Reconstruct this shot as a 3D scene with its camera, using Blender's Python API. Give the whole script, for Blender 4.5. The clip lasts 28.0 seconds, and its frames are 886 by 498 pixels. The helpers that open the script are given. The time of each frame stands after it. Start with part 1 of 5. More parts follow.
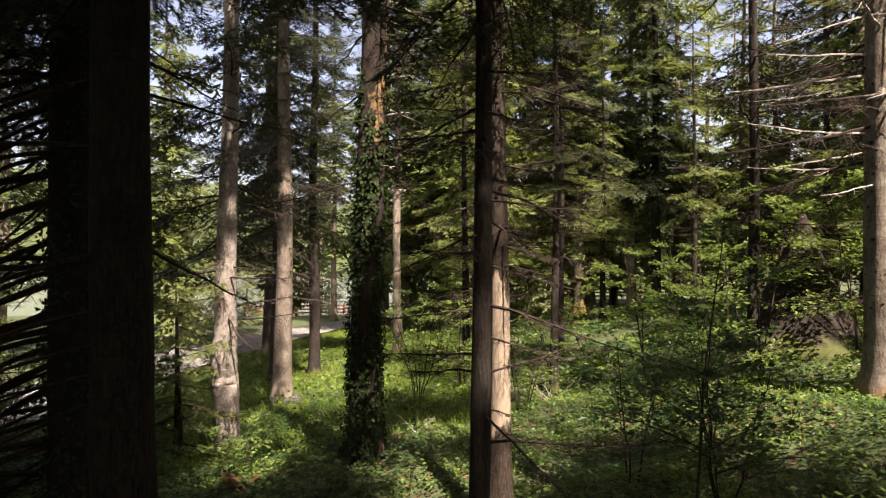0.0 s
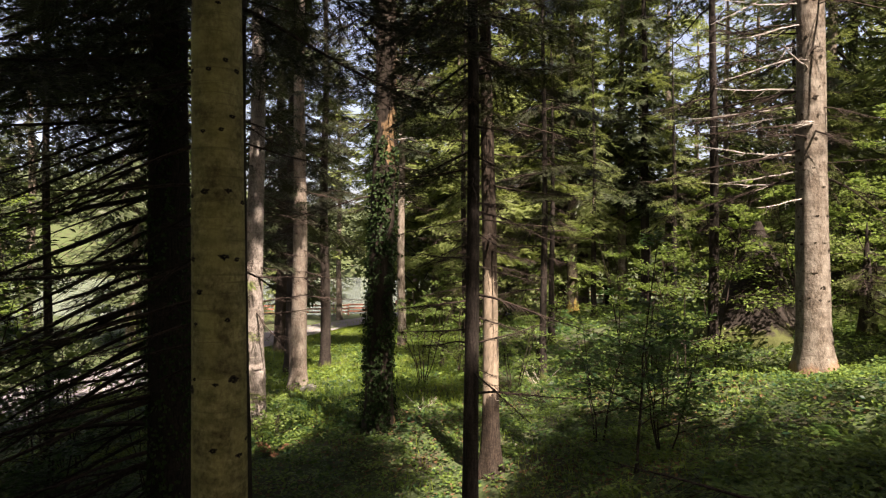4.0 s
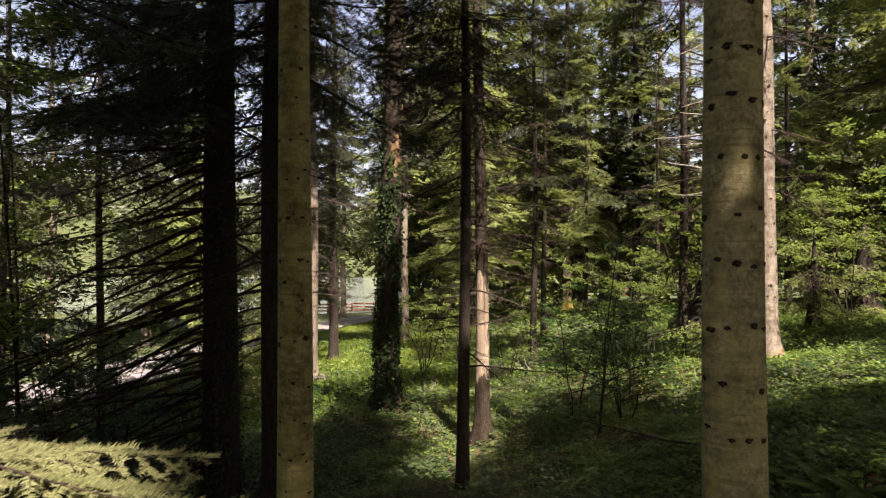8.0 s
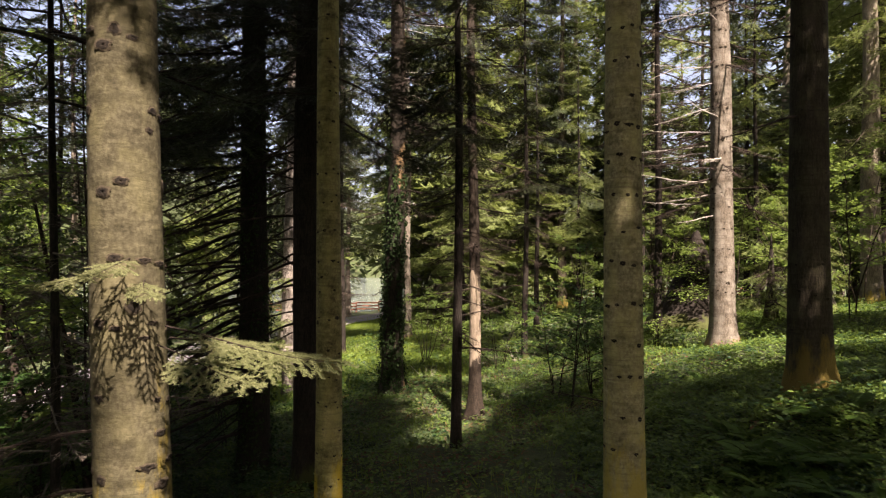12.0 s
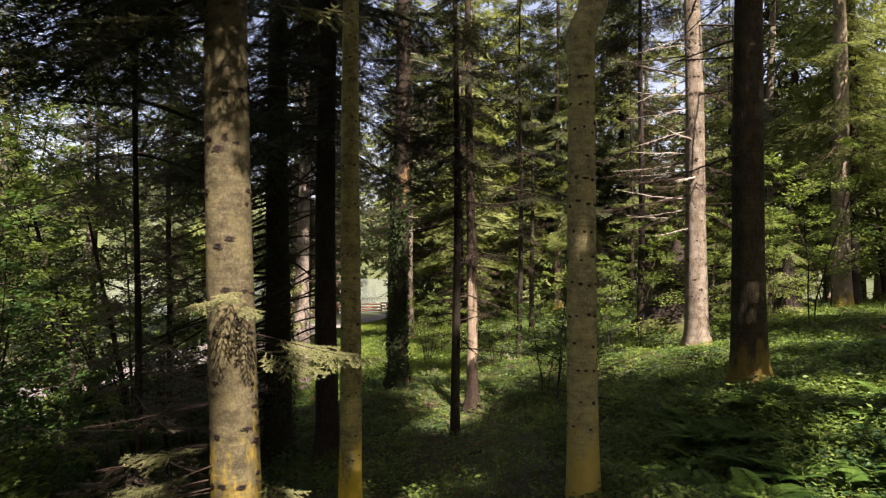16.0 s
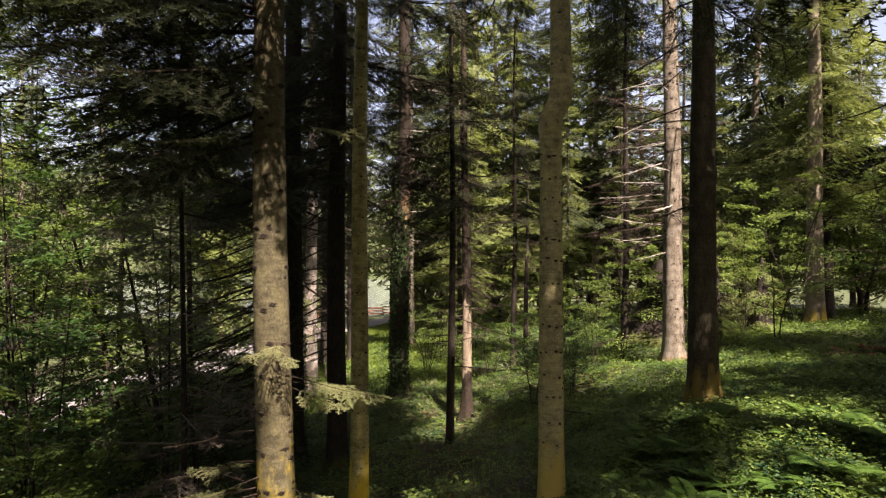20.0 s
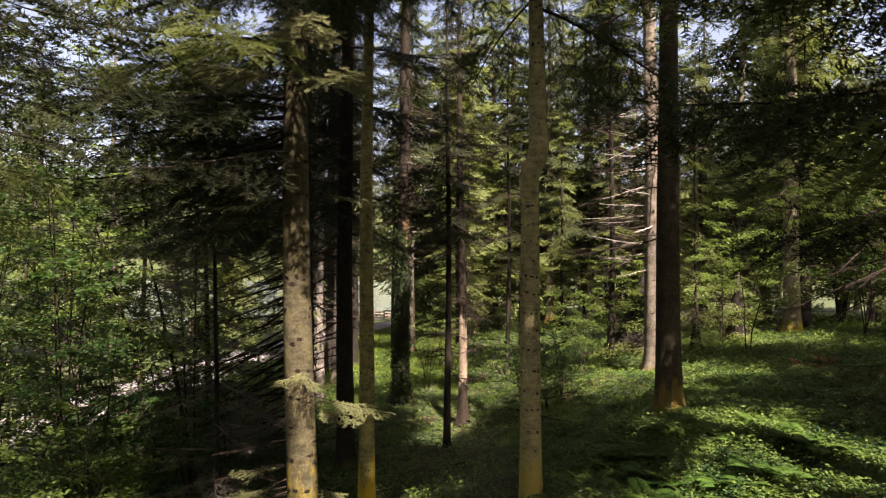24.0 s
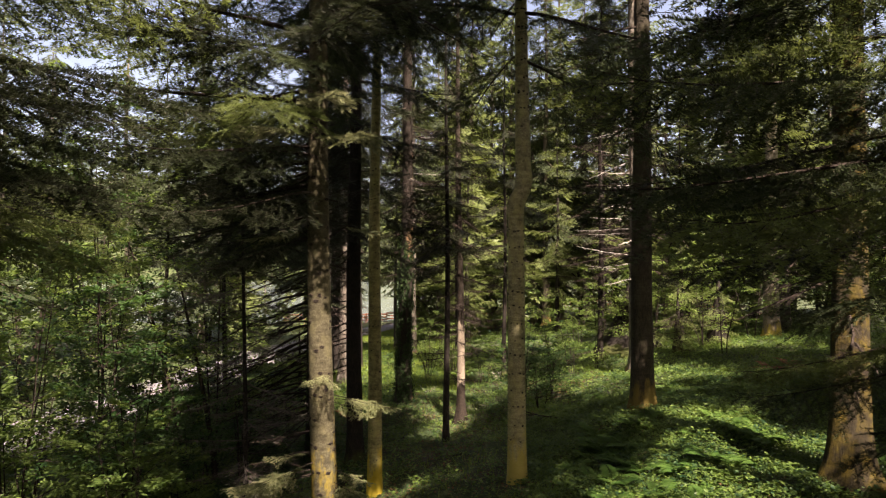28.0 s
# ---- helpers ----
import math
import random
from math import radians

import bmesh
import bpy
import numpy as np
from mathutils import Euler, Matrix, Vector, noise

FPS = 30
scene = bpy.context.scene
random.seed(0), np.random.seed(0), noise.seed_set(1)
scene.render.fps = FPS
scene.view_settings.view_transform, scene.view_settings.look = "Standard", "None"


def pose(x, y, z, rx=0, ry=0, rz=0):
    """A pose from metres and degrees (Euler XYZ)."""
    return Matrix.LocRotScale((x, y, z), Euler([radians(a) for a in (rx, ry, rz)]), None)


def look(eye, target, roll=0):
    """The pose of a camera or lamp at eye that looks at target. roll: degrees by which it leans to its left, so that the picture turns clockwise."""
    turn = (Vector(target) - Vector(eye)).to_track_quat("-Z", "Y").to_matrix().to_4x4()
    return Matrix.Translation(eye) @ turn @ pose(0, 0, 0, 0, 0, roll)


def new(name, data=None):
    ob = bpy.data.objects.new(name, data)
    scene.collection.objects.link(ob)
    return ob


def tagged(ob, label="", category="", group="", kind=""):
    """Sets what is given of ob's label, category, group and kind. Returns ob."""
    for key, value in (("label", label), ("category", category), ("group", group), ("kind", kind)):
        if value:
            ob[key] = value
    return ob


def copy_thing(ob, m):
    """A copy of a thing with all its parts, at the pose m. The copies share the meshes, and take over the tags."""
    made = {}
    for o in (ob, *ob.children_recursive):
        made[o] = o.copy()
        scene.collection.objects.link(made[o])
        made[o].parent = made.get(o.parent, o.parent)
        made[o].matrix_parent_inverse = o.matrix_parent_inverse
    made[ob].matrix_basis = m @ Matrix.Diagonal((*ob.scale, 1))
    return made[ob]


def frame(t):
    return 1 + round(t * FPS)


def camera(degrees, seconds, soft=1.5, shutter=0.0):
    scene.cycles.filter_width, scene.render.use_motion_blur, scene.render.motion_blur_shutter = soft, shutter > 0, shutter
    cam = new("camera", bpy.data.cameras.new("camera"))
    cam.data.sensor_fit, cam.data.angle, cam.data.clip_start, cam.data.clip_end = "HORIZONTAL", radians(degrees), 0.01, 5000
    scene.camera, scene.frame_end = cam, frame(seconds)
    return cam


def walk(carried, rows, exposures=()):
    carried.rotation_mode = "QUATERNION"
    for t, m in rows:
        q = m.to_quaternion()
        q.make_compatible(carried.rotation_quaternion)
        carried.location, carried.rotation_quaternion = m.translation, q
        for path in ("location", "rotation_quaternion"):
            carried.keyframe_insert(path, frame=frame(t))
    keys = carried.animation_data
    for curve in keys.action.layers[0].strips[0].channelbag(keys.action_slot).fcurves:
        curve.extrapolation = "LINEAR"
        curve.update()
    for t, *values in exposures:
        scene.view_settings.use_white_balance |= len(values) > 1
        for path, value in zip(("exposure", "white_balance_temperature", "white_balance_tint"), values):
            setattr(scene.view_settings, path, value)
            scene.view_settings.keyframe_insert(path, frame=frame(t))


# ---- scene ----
cam = camera(68.9, 28.0, 1.25, 0.5)
METRES, EYE, TILT, LEAN, TURN = 11.0, 3.0, 0.0, 0.0, 0.0
ROWS = [
    (0.0, 0.0, 0.0, 0.0, -0.0, 0.65, -0.1),
    (0.5, 0.0003, -0.0196, 0.0003, 0.01, 0.66, -0.1),
    (1.0, 0.0005, -0.0395, 0.0004, 0.05, 0.67, -0.11),
    (1.5, 0.0008, -0.0599, 0.0017, 0.08, 0.62, -0.08),
    (2.0, 0.0006, -0.08, 0.002, 0.08, 0.63, -0.08),
    (2.5, 0.0001, -0.1004, 0.0021, 0.07, 0.65, -0.07),
    (3.0, 0.0005, -0.1196, 0.0015, 0.11, 0.71, -0.07),
    (3.5, 0.0003, -0.139, 0.0019, 0.11, 0.73, -0.03),
    (5.5, -0.0019, -0.2142, 0.0005, 0.06, 0.8, -0.15),
    (6.0, -0.0011, -0.2327, 0.0007, 0.11, 0.81, -0.14),
    (6.5, -0.0007, -0.2514, 0.0014, 0.14, 0.81, -0.12),
    (7.0, 0.0002, -0.27, 0.002, 0.17, 0.78, -0.12),
    (7.5, 0.0021, -0.2896, 0.0019, 0.21, 0.81, -0.13),
    (8.0, 0.0029, -0.3071, 0.0034, 0.22, 0.77, -0.14),
    (8.5, 0.0039, -0.3261, 0.0032, 0.24, 0.8, -0.11),
    (9.0, 0.0072, -0.3455, 0.0043, 0.33, 0.76, -0.21),
    (9.5, 0.0077, -0.3633, 0.0042, 0.32, 0.78, -0.15),
    (10.0, 0.0101, -0.3827, 0.0049, 0.39, 0.76, -0.15),
    (10.5, 0.0107, -0.4028, 0.0047, 0.39, 0.77, -0.15),
    (11.0, 0.0111, -0.4228, 0.0044, 0.4, 0.78, -0.12),
    (11.5, 0.011, -0.4423, 0.0041, 0.42, 0.81, -0.14),
    (12.0, 0.0109, -0.4607, 0.0045, 0.44, 0.8, -0.15),
    (12.5, 0.0109, -0.4792, 0.0045, 0.45, 0.82, -0.11),
    (14.5, 0.0093, -0.5462, 0.0142, 0.42, 0.84, -0.11),
    (15.0, 0.0108, -0.5624, 0.0173, 0.46, 0.82, -0.11),
    (15.5, 0.0116, -0.578, 0.0204, 0.48, 0.81, -0.11),
    (16.0, 0.0122, -0.5934, 0.0235, 0.51, 0.82, -0.11),
    (16.5, 0.0133, -0.6091, 0.0276, 0.53, 0.81, -0.12),
    (17.0, 0.0149, -0.6252, 0.0333, 0.56, 0.78, -0.14),
    (17.5, 0.0166, -0.6413, 0.0403, 0.58, 0.78, -0.15),
    (18.0, 0.0181, -0.657, 0.0469, 0.59, 0.77, -0.19),
    (18.5, 0.0189, -0.6716, 0.0535, 0.59, 0.78, -0.21),
    (19.0, 0.0196, -0.6869, 0.0602, 0.61, 0.77, -0.22),
    (19.5, 0.0204, -0.7028, 0.0667, 0.63, 0.76, -0.22),
    (20.0, 0.021, -0.7188, 0.0739, 0.63, 0.74, -0.27),
    (20.5, 0.0222, -0.7344, 0.0803, 0.64, 0.76, -0.23),
    (21.0, 0.0235, -0.7502, 0.0852, 0.66, 0.77, -0.22),
    (21.5, 0.0246, -0.7657, 0.0907, 0.67, 0.76, -0.22),
    (23.5, 0.028, -0.8288, 0.112, 0.67, 0.77, -0.12),
    (24.0, 0.029, -0.8437, 0.1169, 0.69, 0.75, -0.13),
    (24.5, 0.0301, -0.8596, 0.1221, 0.71, 0.75, -0.12),
    (25.0, 0.0312, -0.8761, 0.1273, 0.73, 0.76, -0.12),
    (25.5, 0.0315, -0.8926, 0.1322, 0.74, 0.75, -0.11),
    (26.0, 0.0322, -0.9092, 0.1359, 0.75, 0.75, -0.12),
    (26.5, 0.0329, -0.9252, 0.1395, 0.78, 0.74, -0.11),
    (27.0, 0.0335, -0.9417, 0.1422, 0.79, 0.75, -0.11),
    (27.5, 0.0343, -0.9585, 0.1425, 0.79, 0.78, -0.1),
    (28.0, 0.0348, -0.9761, 0.1428, 0.81, 0.78, -0.12),
]
walk(cam, [(t, pose(0, 0, EYE, TILT, LEAN, TURN) @ pose(METRES * x, METRES * y, METRES * z, 90 + pitch, roll, yaw)) for t, x, y, z, yaw, pitch, roll in ROWS], [(0, 2.2, 7300, 25), (28, 2.2, 7300, 26)])

# ---- light ----
SUN_EL, SUN_AZ = 54.0, 155.0          # azimuth clockwise from ahead (+y)
world = bpy.data.worlds.new("sky")
scene.world = world
world.use_nodes = True
wn = world.node_tree
sky = wn.nodes.new("ShaderNodeTexSky")
sky.sky_type = 'NISHITA'
sky.sun_disc = False
sky.sun_elevation = radians(SUN_EL)
sky.sun_rotation = radians(SUN_AZ)
sky.air_density, sky.dust_density, sky.ozone_density = 1.0, 5.0, 0.6
wn.nodes["Background"].inputs[1].default_value = 0.05
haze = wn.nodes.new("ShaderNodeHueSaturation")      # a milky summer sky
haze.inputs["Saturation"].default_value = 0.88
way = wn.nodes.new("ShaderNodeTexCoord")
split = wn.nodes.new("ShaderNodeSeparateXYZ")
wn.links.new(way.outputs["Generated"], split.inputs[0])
low = wn.nodes.new("ShaderNodeMapRange")            # haze painted in: the sky is brightened all round towards the horizon, up to 1.7 times
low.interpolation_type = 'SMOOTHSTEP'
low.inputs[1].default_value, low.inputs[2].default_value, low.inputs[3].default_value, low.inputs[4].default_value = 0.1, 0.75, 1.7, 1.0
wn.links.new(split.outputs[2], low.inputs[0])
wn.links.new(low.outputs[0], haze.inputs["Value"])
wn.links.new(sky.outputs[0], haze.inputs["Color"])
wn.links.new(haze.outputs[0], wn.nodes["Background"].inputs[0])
sd = bpy.data.lights.new("sun", 'SUN')
sd.energy, sd.angle, sd.color = 5.0, radians(0.53), (1.0, 0.95, 0.87)
sun = new("sun", sd)
to_sun = Vector((math.sin(radians(SUN_AZ)) * math.cos(radians(SUN_EL)), math.cos(radians(SUN_AZ)) * math.cos(radians(SUN_EL)), math.sin(radians(SUN_EL))))
sun.matrix_world = look(to_sun * 50, (0, 0, 0))


# ---- materials ----
def shader(name):
    m = bpy.data.materials.new(name)
    m.use_nodes = True
    nt = m.node_tree
    b = nt.nodes["Principled BSDF"]
    return m, nt, b


def node(nt, kind, **vals):
    n = nt.nodes.new(kind)
    for k, v in vals.items():
        n.inputs[k.replace("_", " ")].default_value = v
    return n


def ramp(nt, fac, stops):
    r = nt.nodes.new("ShaderNodeValToRGB")
    e = r.color_ramp.elements
    while len(e) < len(stops):
        e.new(0.5)
    for el, (p, c) in zip(e, stops):
        el.position, el.color = p, (*c, 1)
    nt.links.new(fac, r.inputs[0])
    return r.outputs[0]


def mixc(nt, fac, a, b, mode='MIX'):
    n = nt.nodes.new("ShaderNodeMix")
    n.data_type, n.blend_type = 'RGBA', mode
    if isinstance(fac, float):
        n.inputs[0].default_value = fac
    else:
        nt.links.new(fac, n.inputs[0])
    for sock, v in ((n.inputs[6], a), (n.inputs[7], b)):
        if isinstance(v, tuple):
            sock.default_value = (*v, 1)
        else:
            nt.links.new(v, sock)
    return n.outputs[2]


def coords(nt, scale=(1, 1, 1), world_space=False):
    mp = nt.nodes.new("ShaderNodeMapping")
    mp.inputs["Scale"].default_value = scale
    if world_space:
        nt.links.new(nt.nodes.new("ShaderNodeNewGeometry").outputs["Position"], mp.inputs[0])
    else:
        nt.links.new(nt.nodes.new("ShaderNodeTexCoord").outputs["Object"], mp.inputs[0])
    return mp.outputs[0]


def noisy(nt, vec, scale, detail=4.0, rough=0.6):
    n = node(nt, "ShaderNodeTexNoise", Scale=scale, Detail=detail, Roughness=rough)
    nt.links.new(vec, n.inputs["Vector"])
    return n.outputs[0]


def bump(nt, b, height, strength, dist):
    n = node(nt, "ShaderNodeBump", Strength=strength, Distance=dist)
    nt.links.new(height, n.inputs["Height"])
    nt.links.new(n.outputs[0], b.inputs["Normal"])


def bark(name, dark, light, lichen=(0.3, 0.31, 0.24), lichen_amount=0.5, moss_top=0.0, moss=(0.30, 0.22, 0.03), furrow=6.0, rough_bump=0.02, bare=None, wood=(0.33, 0.265, 0.19), weave=(9, 9, 1.6), ring=0.0):
    """Bark with vertical furrows, lichen blotches, rows of lenticels and a mossy or lichened foot."""
    m, nt, b = shader(name)
    grain = noisy(nt, coords(nt, weave), furrow, 6.0, 0.65)
    blot = noisy(nt, coords(nt, (1, 1, 0.6)), 7.0, 5.0, 0.6)
    band = noisy(nt, coords(nt, (0.6, 0.6, 14)), 4.0, 3.0, 0.6)
    speck = noisy(nt, coords(nt, (1, 1, 0.7)), 55.0, 4.0, 0.7)
    col = ramp(nt, grain, [(0.32, dark), (0.66, light)])
    col = mixc(nt, 0.75, col, ramp(nt, speck, [(0.36, (0.35, 0.33, 0.30)), (0.62, (1, 1, 1))]), 'MULTIPLY')
    col = mixc(nt, ramp(nt, blot, [(0.5 - 0.12 * lichen_amount, (0, 0, 0)), (0.68, (lichen_amount,) * 3)]), col, lichen)
    col = mixc(nt, ramp(nt, band, [(0.56, (0, 0, 0)), (0.70, (0.6, 0.6, 0.6))]), col, dark)
    if ring > 0:                                  # faint dark rings where the whorls of branches grew
        sep = nt.nodes.new("ShaderNodeSeparateXYZ")
        nt.links.new(coords(nt), sep.inputs[0])
        wob = nt.nodes.new("ShaderNodeMath")
        wob.operation = 'MULTIPLY_ADD'
        wob.inputs[1].default_value = 0.22
        nt.links.new(noisy(nt, coords(nt, (1, 1, 0.8)), 5.0, 3.0), wob.inputs[0])
        nt.links.new(sep.outputs[2], wob.inputs[2])
        turn = nt.nodes.new("ShaderNodeMath")
        turn.operation = 'PINGPONG'
        turn.inputs[1].default_value = ring / 2
        nt.links.new(wob.outputs[0], turn.inputs[0])
        line = node(nt, "ShaderNodeMapRange")
        line.inputs[1].default_value, line.inputs[2].default_value, line.inputs[3].default_value, line.inputs[4].default_value = 0.004, 0.045, 0.55, 0.0
        nt.links.new(turn.outputs[0], line.inputs[0])
        gap = nt.nodes.new("ShaderNodeMath")
        gap.operation = 'MULTIPLY'
        nt.links.new(line.outputs[0], gap.inputs[0])
        nt.links.new(blot, gap.inputs[1])
        col = mixc(nt, gap.outputs[0], col, dark)
    if moss_top > 0:
        sep = nt.nodes.new("ShaderNodeSeparateXYZ")
        nt.links.new(coords(nt), sep.inputs[0])
        mr = node(nt, "ShaderNodeMapRange")
        mr.inputs[1].default_value, mr.inputs[2].default_value, mr.inputs[3].default_value, mr.inputs[4].default_value = 0.0, moss_top, 0.62, 0.0
        nt.links.new(sep.outputs[2], mr.inputs[0])
        patch = noisy(nt, coords(nt, (1, 1, 0.35)), 4.0, 6.0, 0.7)
        add = nt.nodes.new("ShaderNodeMath")
        add.operation = 'ADD'
        nt.links.new(mr.outputs[0], add.inputs[0])
        nt.links.new(patch, add.inputs[1])
        col = mixc(nt, ramp(nt, add.outputs[0], [(0.88, (0, 0, 0)), (1.12, (0.8, 0.8, 0.8))]), col, moss)
    if bare:
        z0, z1, side, shift = bare
        sep = nt.nodes.new("ShaderNodeSeparateXYZ")
        nt.links.new(coords(nt), sep.inputs[0])
        edge = noisy(nt, coords(nt, (3, 3, 0.8)), 3.0, 6.0, 0.7)
        height_mask = node(nt, "ShaderNodeMapRange")
        height_mask.inputs[1].default_value, height_mask.inputs[2].default_value = z0, z1
        nt.links.new(sep.outputs[2], height_mask.inputs[0])
        arch = ramp(nt, height_mask.outputs[0], [(0.0, (0, 0, 0)), (0.25, (0.6, 0.6, 0.6)), (0.7, (0.6, 0.6, 0.6)), (1.0, (0, 0, 0))])
        total = nt.nodes.new("ShaderNodeMath")
        total.operation = 'ADD'
        nt.links.new(arch, total.inputs[0])
        nt.links.new(edge, total.inputs[1])
        reach = nt.nodes.new("ShaderNodeMath")
        reach.operation = 'MULTIPLY_ADD'
        reach.inputs[1].default_value = side
        nt.links.new(sep.outputs[0], reach.inputs[0])
        nt.links.new(total.outputs[0], reach.inputs[2])
        cut = nt.nodes.new("ShaderNodeMath")
        cut.operation = 'SUBTRACT'
        cut.inputs[1].default_value = shift
        nt.links.new(reach.outputs[0], cut.inputs[0])
        bare_wood = ramp(nt, grain, [(0.3, tuple(c * 0.62 for c in wood)), (0.65, wood)])
        col = mixc(nt, ramp(nt, cut.outputs[0], [(0.88, (0, 0, 0)), (0.96, (1, 1, 1))]), col, bare_wood)
    nt.links.new(col, b.inputs["Base Color"])
    b.inputs["Roughness"].default_value = 0.85
    b.inputs["Specular IOR Level"].default_value = 0.12
    bump(nt, b, grain, 0.8, rough_bump)
    return m


def leafy(name, dark, light, trans, through_share=0.35, rough=0.5, gloss=0.18, vary=0.24):
    """Leaves or needles that let some light through, each a little different."""
    m, nt, b = shader(name)
    geo = nt.nodes.new("ShaderNodeNewGeometry")
    info = nt.nodes.new("ShaderNodeObjectInfo")
    patch = noisy(nt, coords(nt, (1, 1, 1), True), 0.9, 3.0)
    add = nt.nodes.new("ShaderNodeMath")
    add.operation = 'MULTIPLY_ADD'
    add.inputs[1].default_value = vary
    nt.links.new(geo.outputs["Random Per Island"], add.inputs[0])
    nt.links.new(patch, add.inputs[2])
    add2 = nt.nodes.new("ShaderNodeMath")
    add2.operation = 'MULTIPLY_ADD'
    add2.inputs[1].default_value = 0.2
    nt.links.new(info.outputs["Random"], add2.inputs[0])
    nt.links.new(add.outputs[0], add2.inputs[2])
    col = ramp(nt, add2.outputs[0], [(0.45 + 0.55 * (vary - 0.24), dark), (1.05 + 0.55 * (vary - 0.24), light)])
    nt.links.new(col, b.inputs["Base Color"])
    b.inputs["Roughness"].default_value = rough
    b.inputs["Specular IOR Level"].default_value = gloss
    tr = nt.nodes.new("ShaderNodeBsdfTranslucent")
    tc = mixc(nt, 0.5, col, trans)
    nt.links.new(tc, tr.inputs[0])
    mx = nt.nodes.new("ShaderNodeMixShader")
    mx.inputs[0].default_value = through_share
    nt.links.new(b.outputs[0], mx.inputs[1])
    nt.links.new(tr.outputs[0], mx.inputs[2])
    nt.links.new(mx.outputs[0], nt.nodes["Material Output"].inputs[0])
    return m


def rough_mat(name, dark, light, scale=6.0, rough=0.9, stretch=(1, 1, 1), relief=0.01):
    m, nt, b = shader(name)
    n1 = noisy(nt, coords(nt, stretch, True), scale, 6.0)
    n2 = noisy(nt, coords(nt, stretch, True), scale * 0.13, 3.0)
    col = ramp(nt, n1, [(0.35, dark), (0.68, light)])
    col = mixc(nt, ramp(nt, n2, [(0.4, (0, 0, 0)), (0.65, (0.5, 0.5, 0.5))]), col, dark)
    nt.links.new(col, b.inputs["Base Color"])
    b.inputs["Roughness"].default_value = rough
    b.inputs["Specular IOR Level"].default_value = 0.12
    bump(nt, b, n1, 0.6, relief)
    return m


BARK_GREY = bark("pale_fir_bark", (0.041, 0.036, 0.020), (0.119, 0.106, 0.062), (0.125, 0.112, 0.052), 0.5, 3.8, (0.24, 0.175, 0.02), furrow=3.0, rough_bump=0.010, weave=(3.0, 3.0, 5.5), ring=0.31)
BARK_OLIVE = bark("olive_fir_bark", (0.102, 0.088, 0.037), (0.39, 0.345, 0.155), (0.37, 0.33, 0.12), 0.7, 2.5, (0.46, 0.33, 0.02), furrow=3.0, rough_bump=0.010, weave=(3.0, 3.0, 5.5), ring=0.275)
BARK_PINK = bark("pinkish_spruce_bark", (0.062, 0.050, 0.036), (0.19, 0.160, 0.122), (0.25, 0.225, 0.18), 0.7, 0.45, (0.2, 0.12, 0.07), furrow=4.5, weave=(7, 7, 3.2), ring=0.4)
BARK_KNOT = bark("knotted_grey_bark", (0.075, 0.064, 0.052), (0.29, 0.255, 0.215), (0.32, 0.29, 0.25), 0.5, 0.55, (0.10, 0.07, 0.05), furrow=4.5, weave=(7, 7, 3.0), rough_bump=0.03)
# brown bark made near black: the trunks' deep shade is put into the colour
BARK_SHADE = bark("shaded_spruce_bark", (0.012, 0.010, 0.008), (0.046, 0.037, 0.030), (0.06, 0.055, 0.04), 0.2, 0.7, (0.06, 0.07, 0.02))
BARK_MOSSY = bark("mossy_dark_bark", (0.018, 0.015, 0.010), (0.075, 0.062, 0.042), (0.085, 0.080, 0.040), 0.5, 1.5, (0.17, 0.125, 0.028), ring=0.3)
BARK_YELLOW = bark("yellow_footed_bark", (0.09, 0.075, 0.055), (0.29, 0.25, 0.19), (0.33, 0.29, 0.20), 0.4, 1.3, (0.38, 0.29, 0.03))
BARK_PLAIN = bark("grey_olive_bark", (0.133, 0.114, 0.060), (0.43, 0.388, 0.22), (0.38, 0.345, 0.14), 0.7, 2.4, (0.36, 0.29, 0.06), furrow=3.0, rough_bump=0.010, weave=(3.0, 3.0, 5.5), ring=0.27)
BARK_GOLD = bark("gold_lichened_bark", (0.020, 0.016, 0.010), (0.062, 0.050, 0.028), (0.20, 0.145, 0.018), 0.5)
BARK_STRIPPED = bark("half_stripped_bark", (0.012, 0.009, 0.007), (0.06, 0.045, 0.032), (0.06, 0.055, 0.04), 0.2, bare=(0.72, 3.2, -1.0, 0.02), wood=(0.30, 0.24, 0.17))
BARK_WOUND = bark("wounded_bark", (0.014, 0.011, 0.008), (0.046, 0.036, 0.027), (0.06, 0.055, 0.04), 0.2, bare=(4.3, 5.6, 3.0, 0.42), wood=(0.19, 0.125, 0.065))
BARK_FAR = bark("grey_brown_bark", (0.06, 0.05, 0.04), (0.22, 0.18, 0.14), (0.24, 0.23, 0.18), 0.4)
SCAR = rough_mat("branch_scar", (0.006, 0.005, 0.004), (0.034, 0.026, 0.018), 60.0)
SCAR_RIM = rough_mat("scar_rim", (0.022, 0.017, 0.011), (0.085, 0.068, 0.042), 70.0)
TWIG = rough_mat("dead_twig", (0.014, 0.010, 0.008), (0.060, 0.045, 0.034), 30.0)
TWIG_GREY = rough_mat("grey_twig", (0.06, 0.05, 0.04), (0.19, 0.165, 0.13), 30.0)
TWIG_PALE = rough_mat("bleached_twig", (0.25, 0.22, 0.18), (0.5, 0.46, 0.40), 30.0)
NEEDLE = leafy("fir_needles", (0.021, 0.029, 0.013), (0.056, 0.074, 0.032), (0.13, 0.17, 0.04), 0.25)
# the fir needles again, darkened: the shade on these boughs is in the colour
NEEDLE_SHADE = leafy("shaded_fir_needles", (0.009, 0.012, 0.006), (0.032, 0.038, 0.017), (0.08, 0.10, 0.02), 0.15)
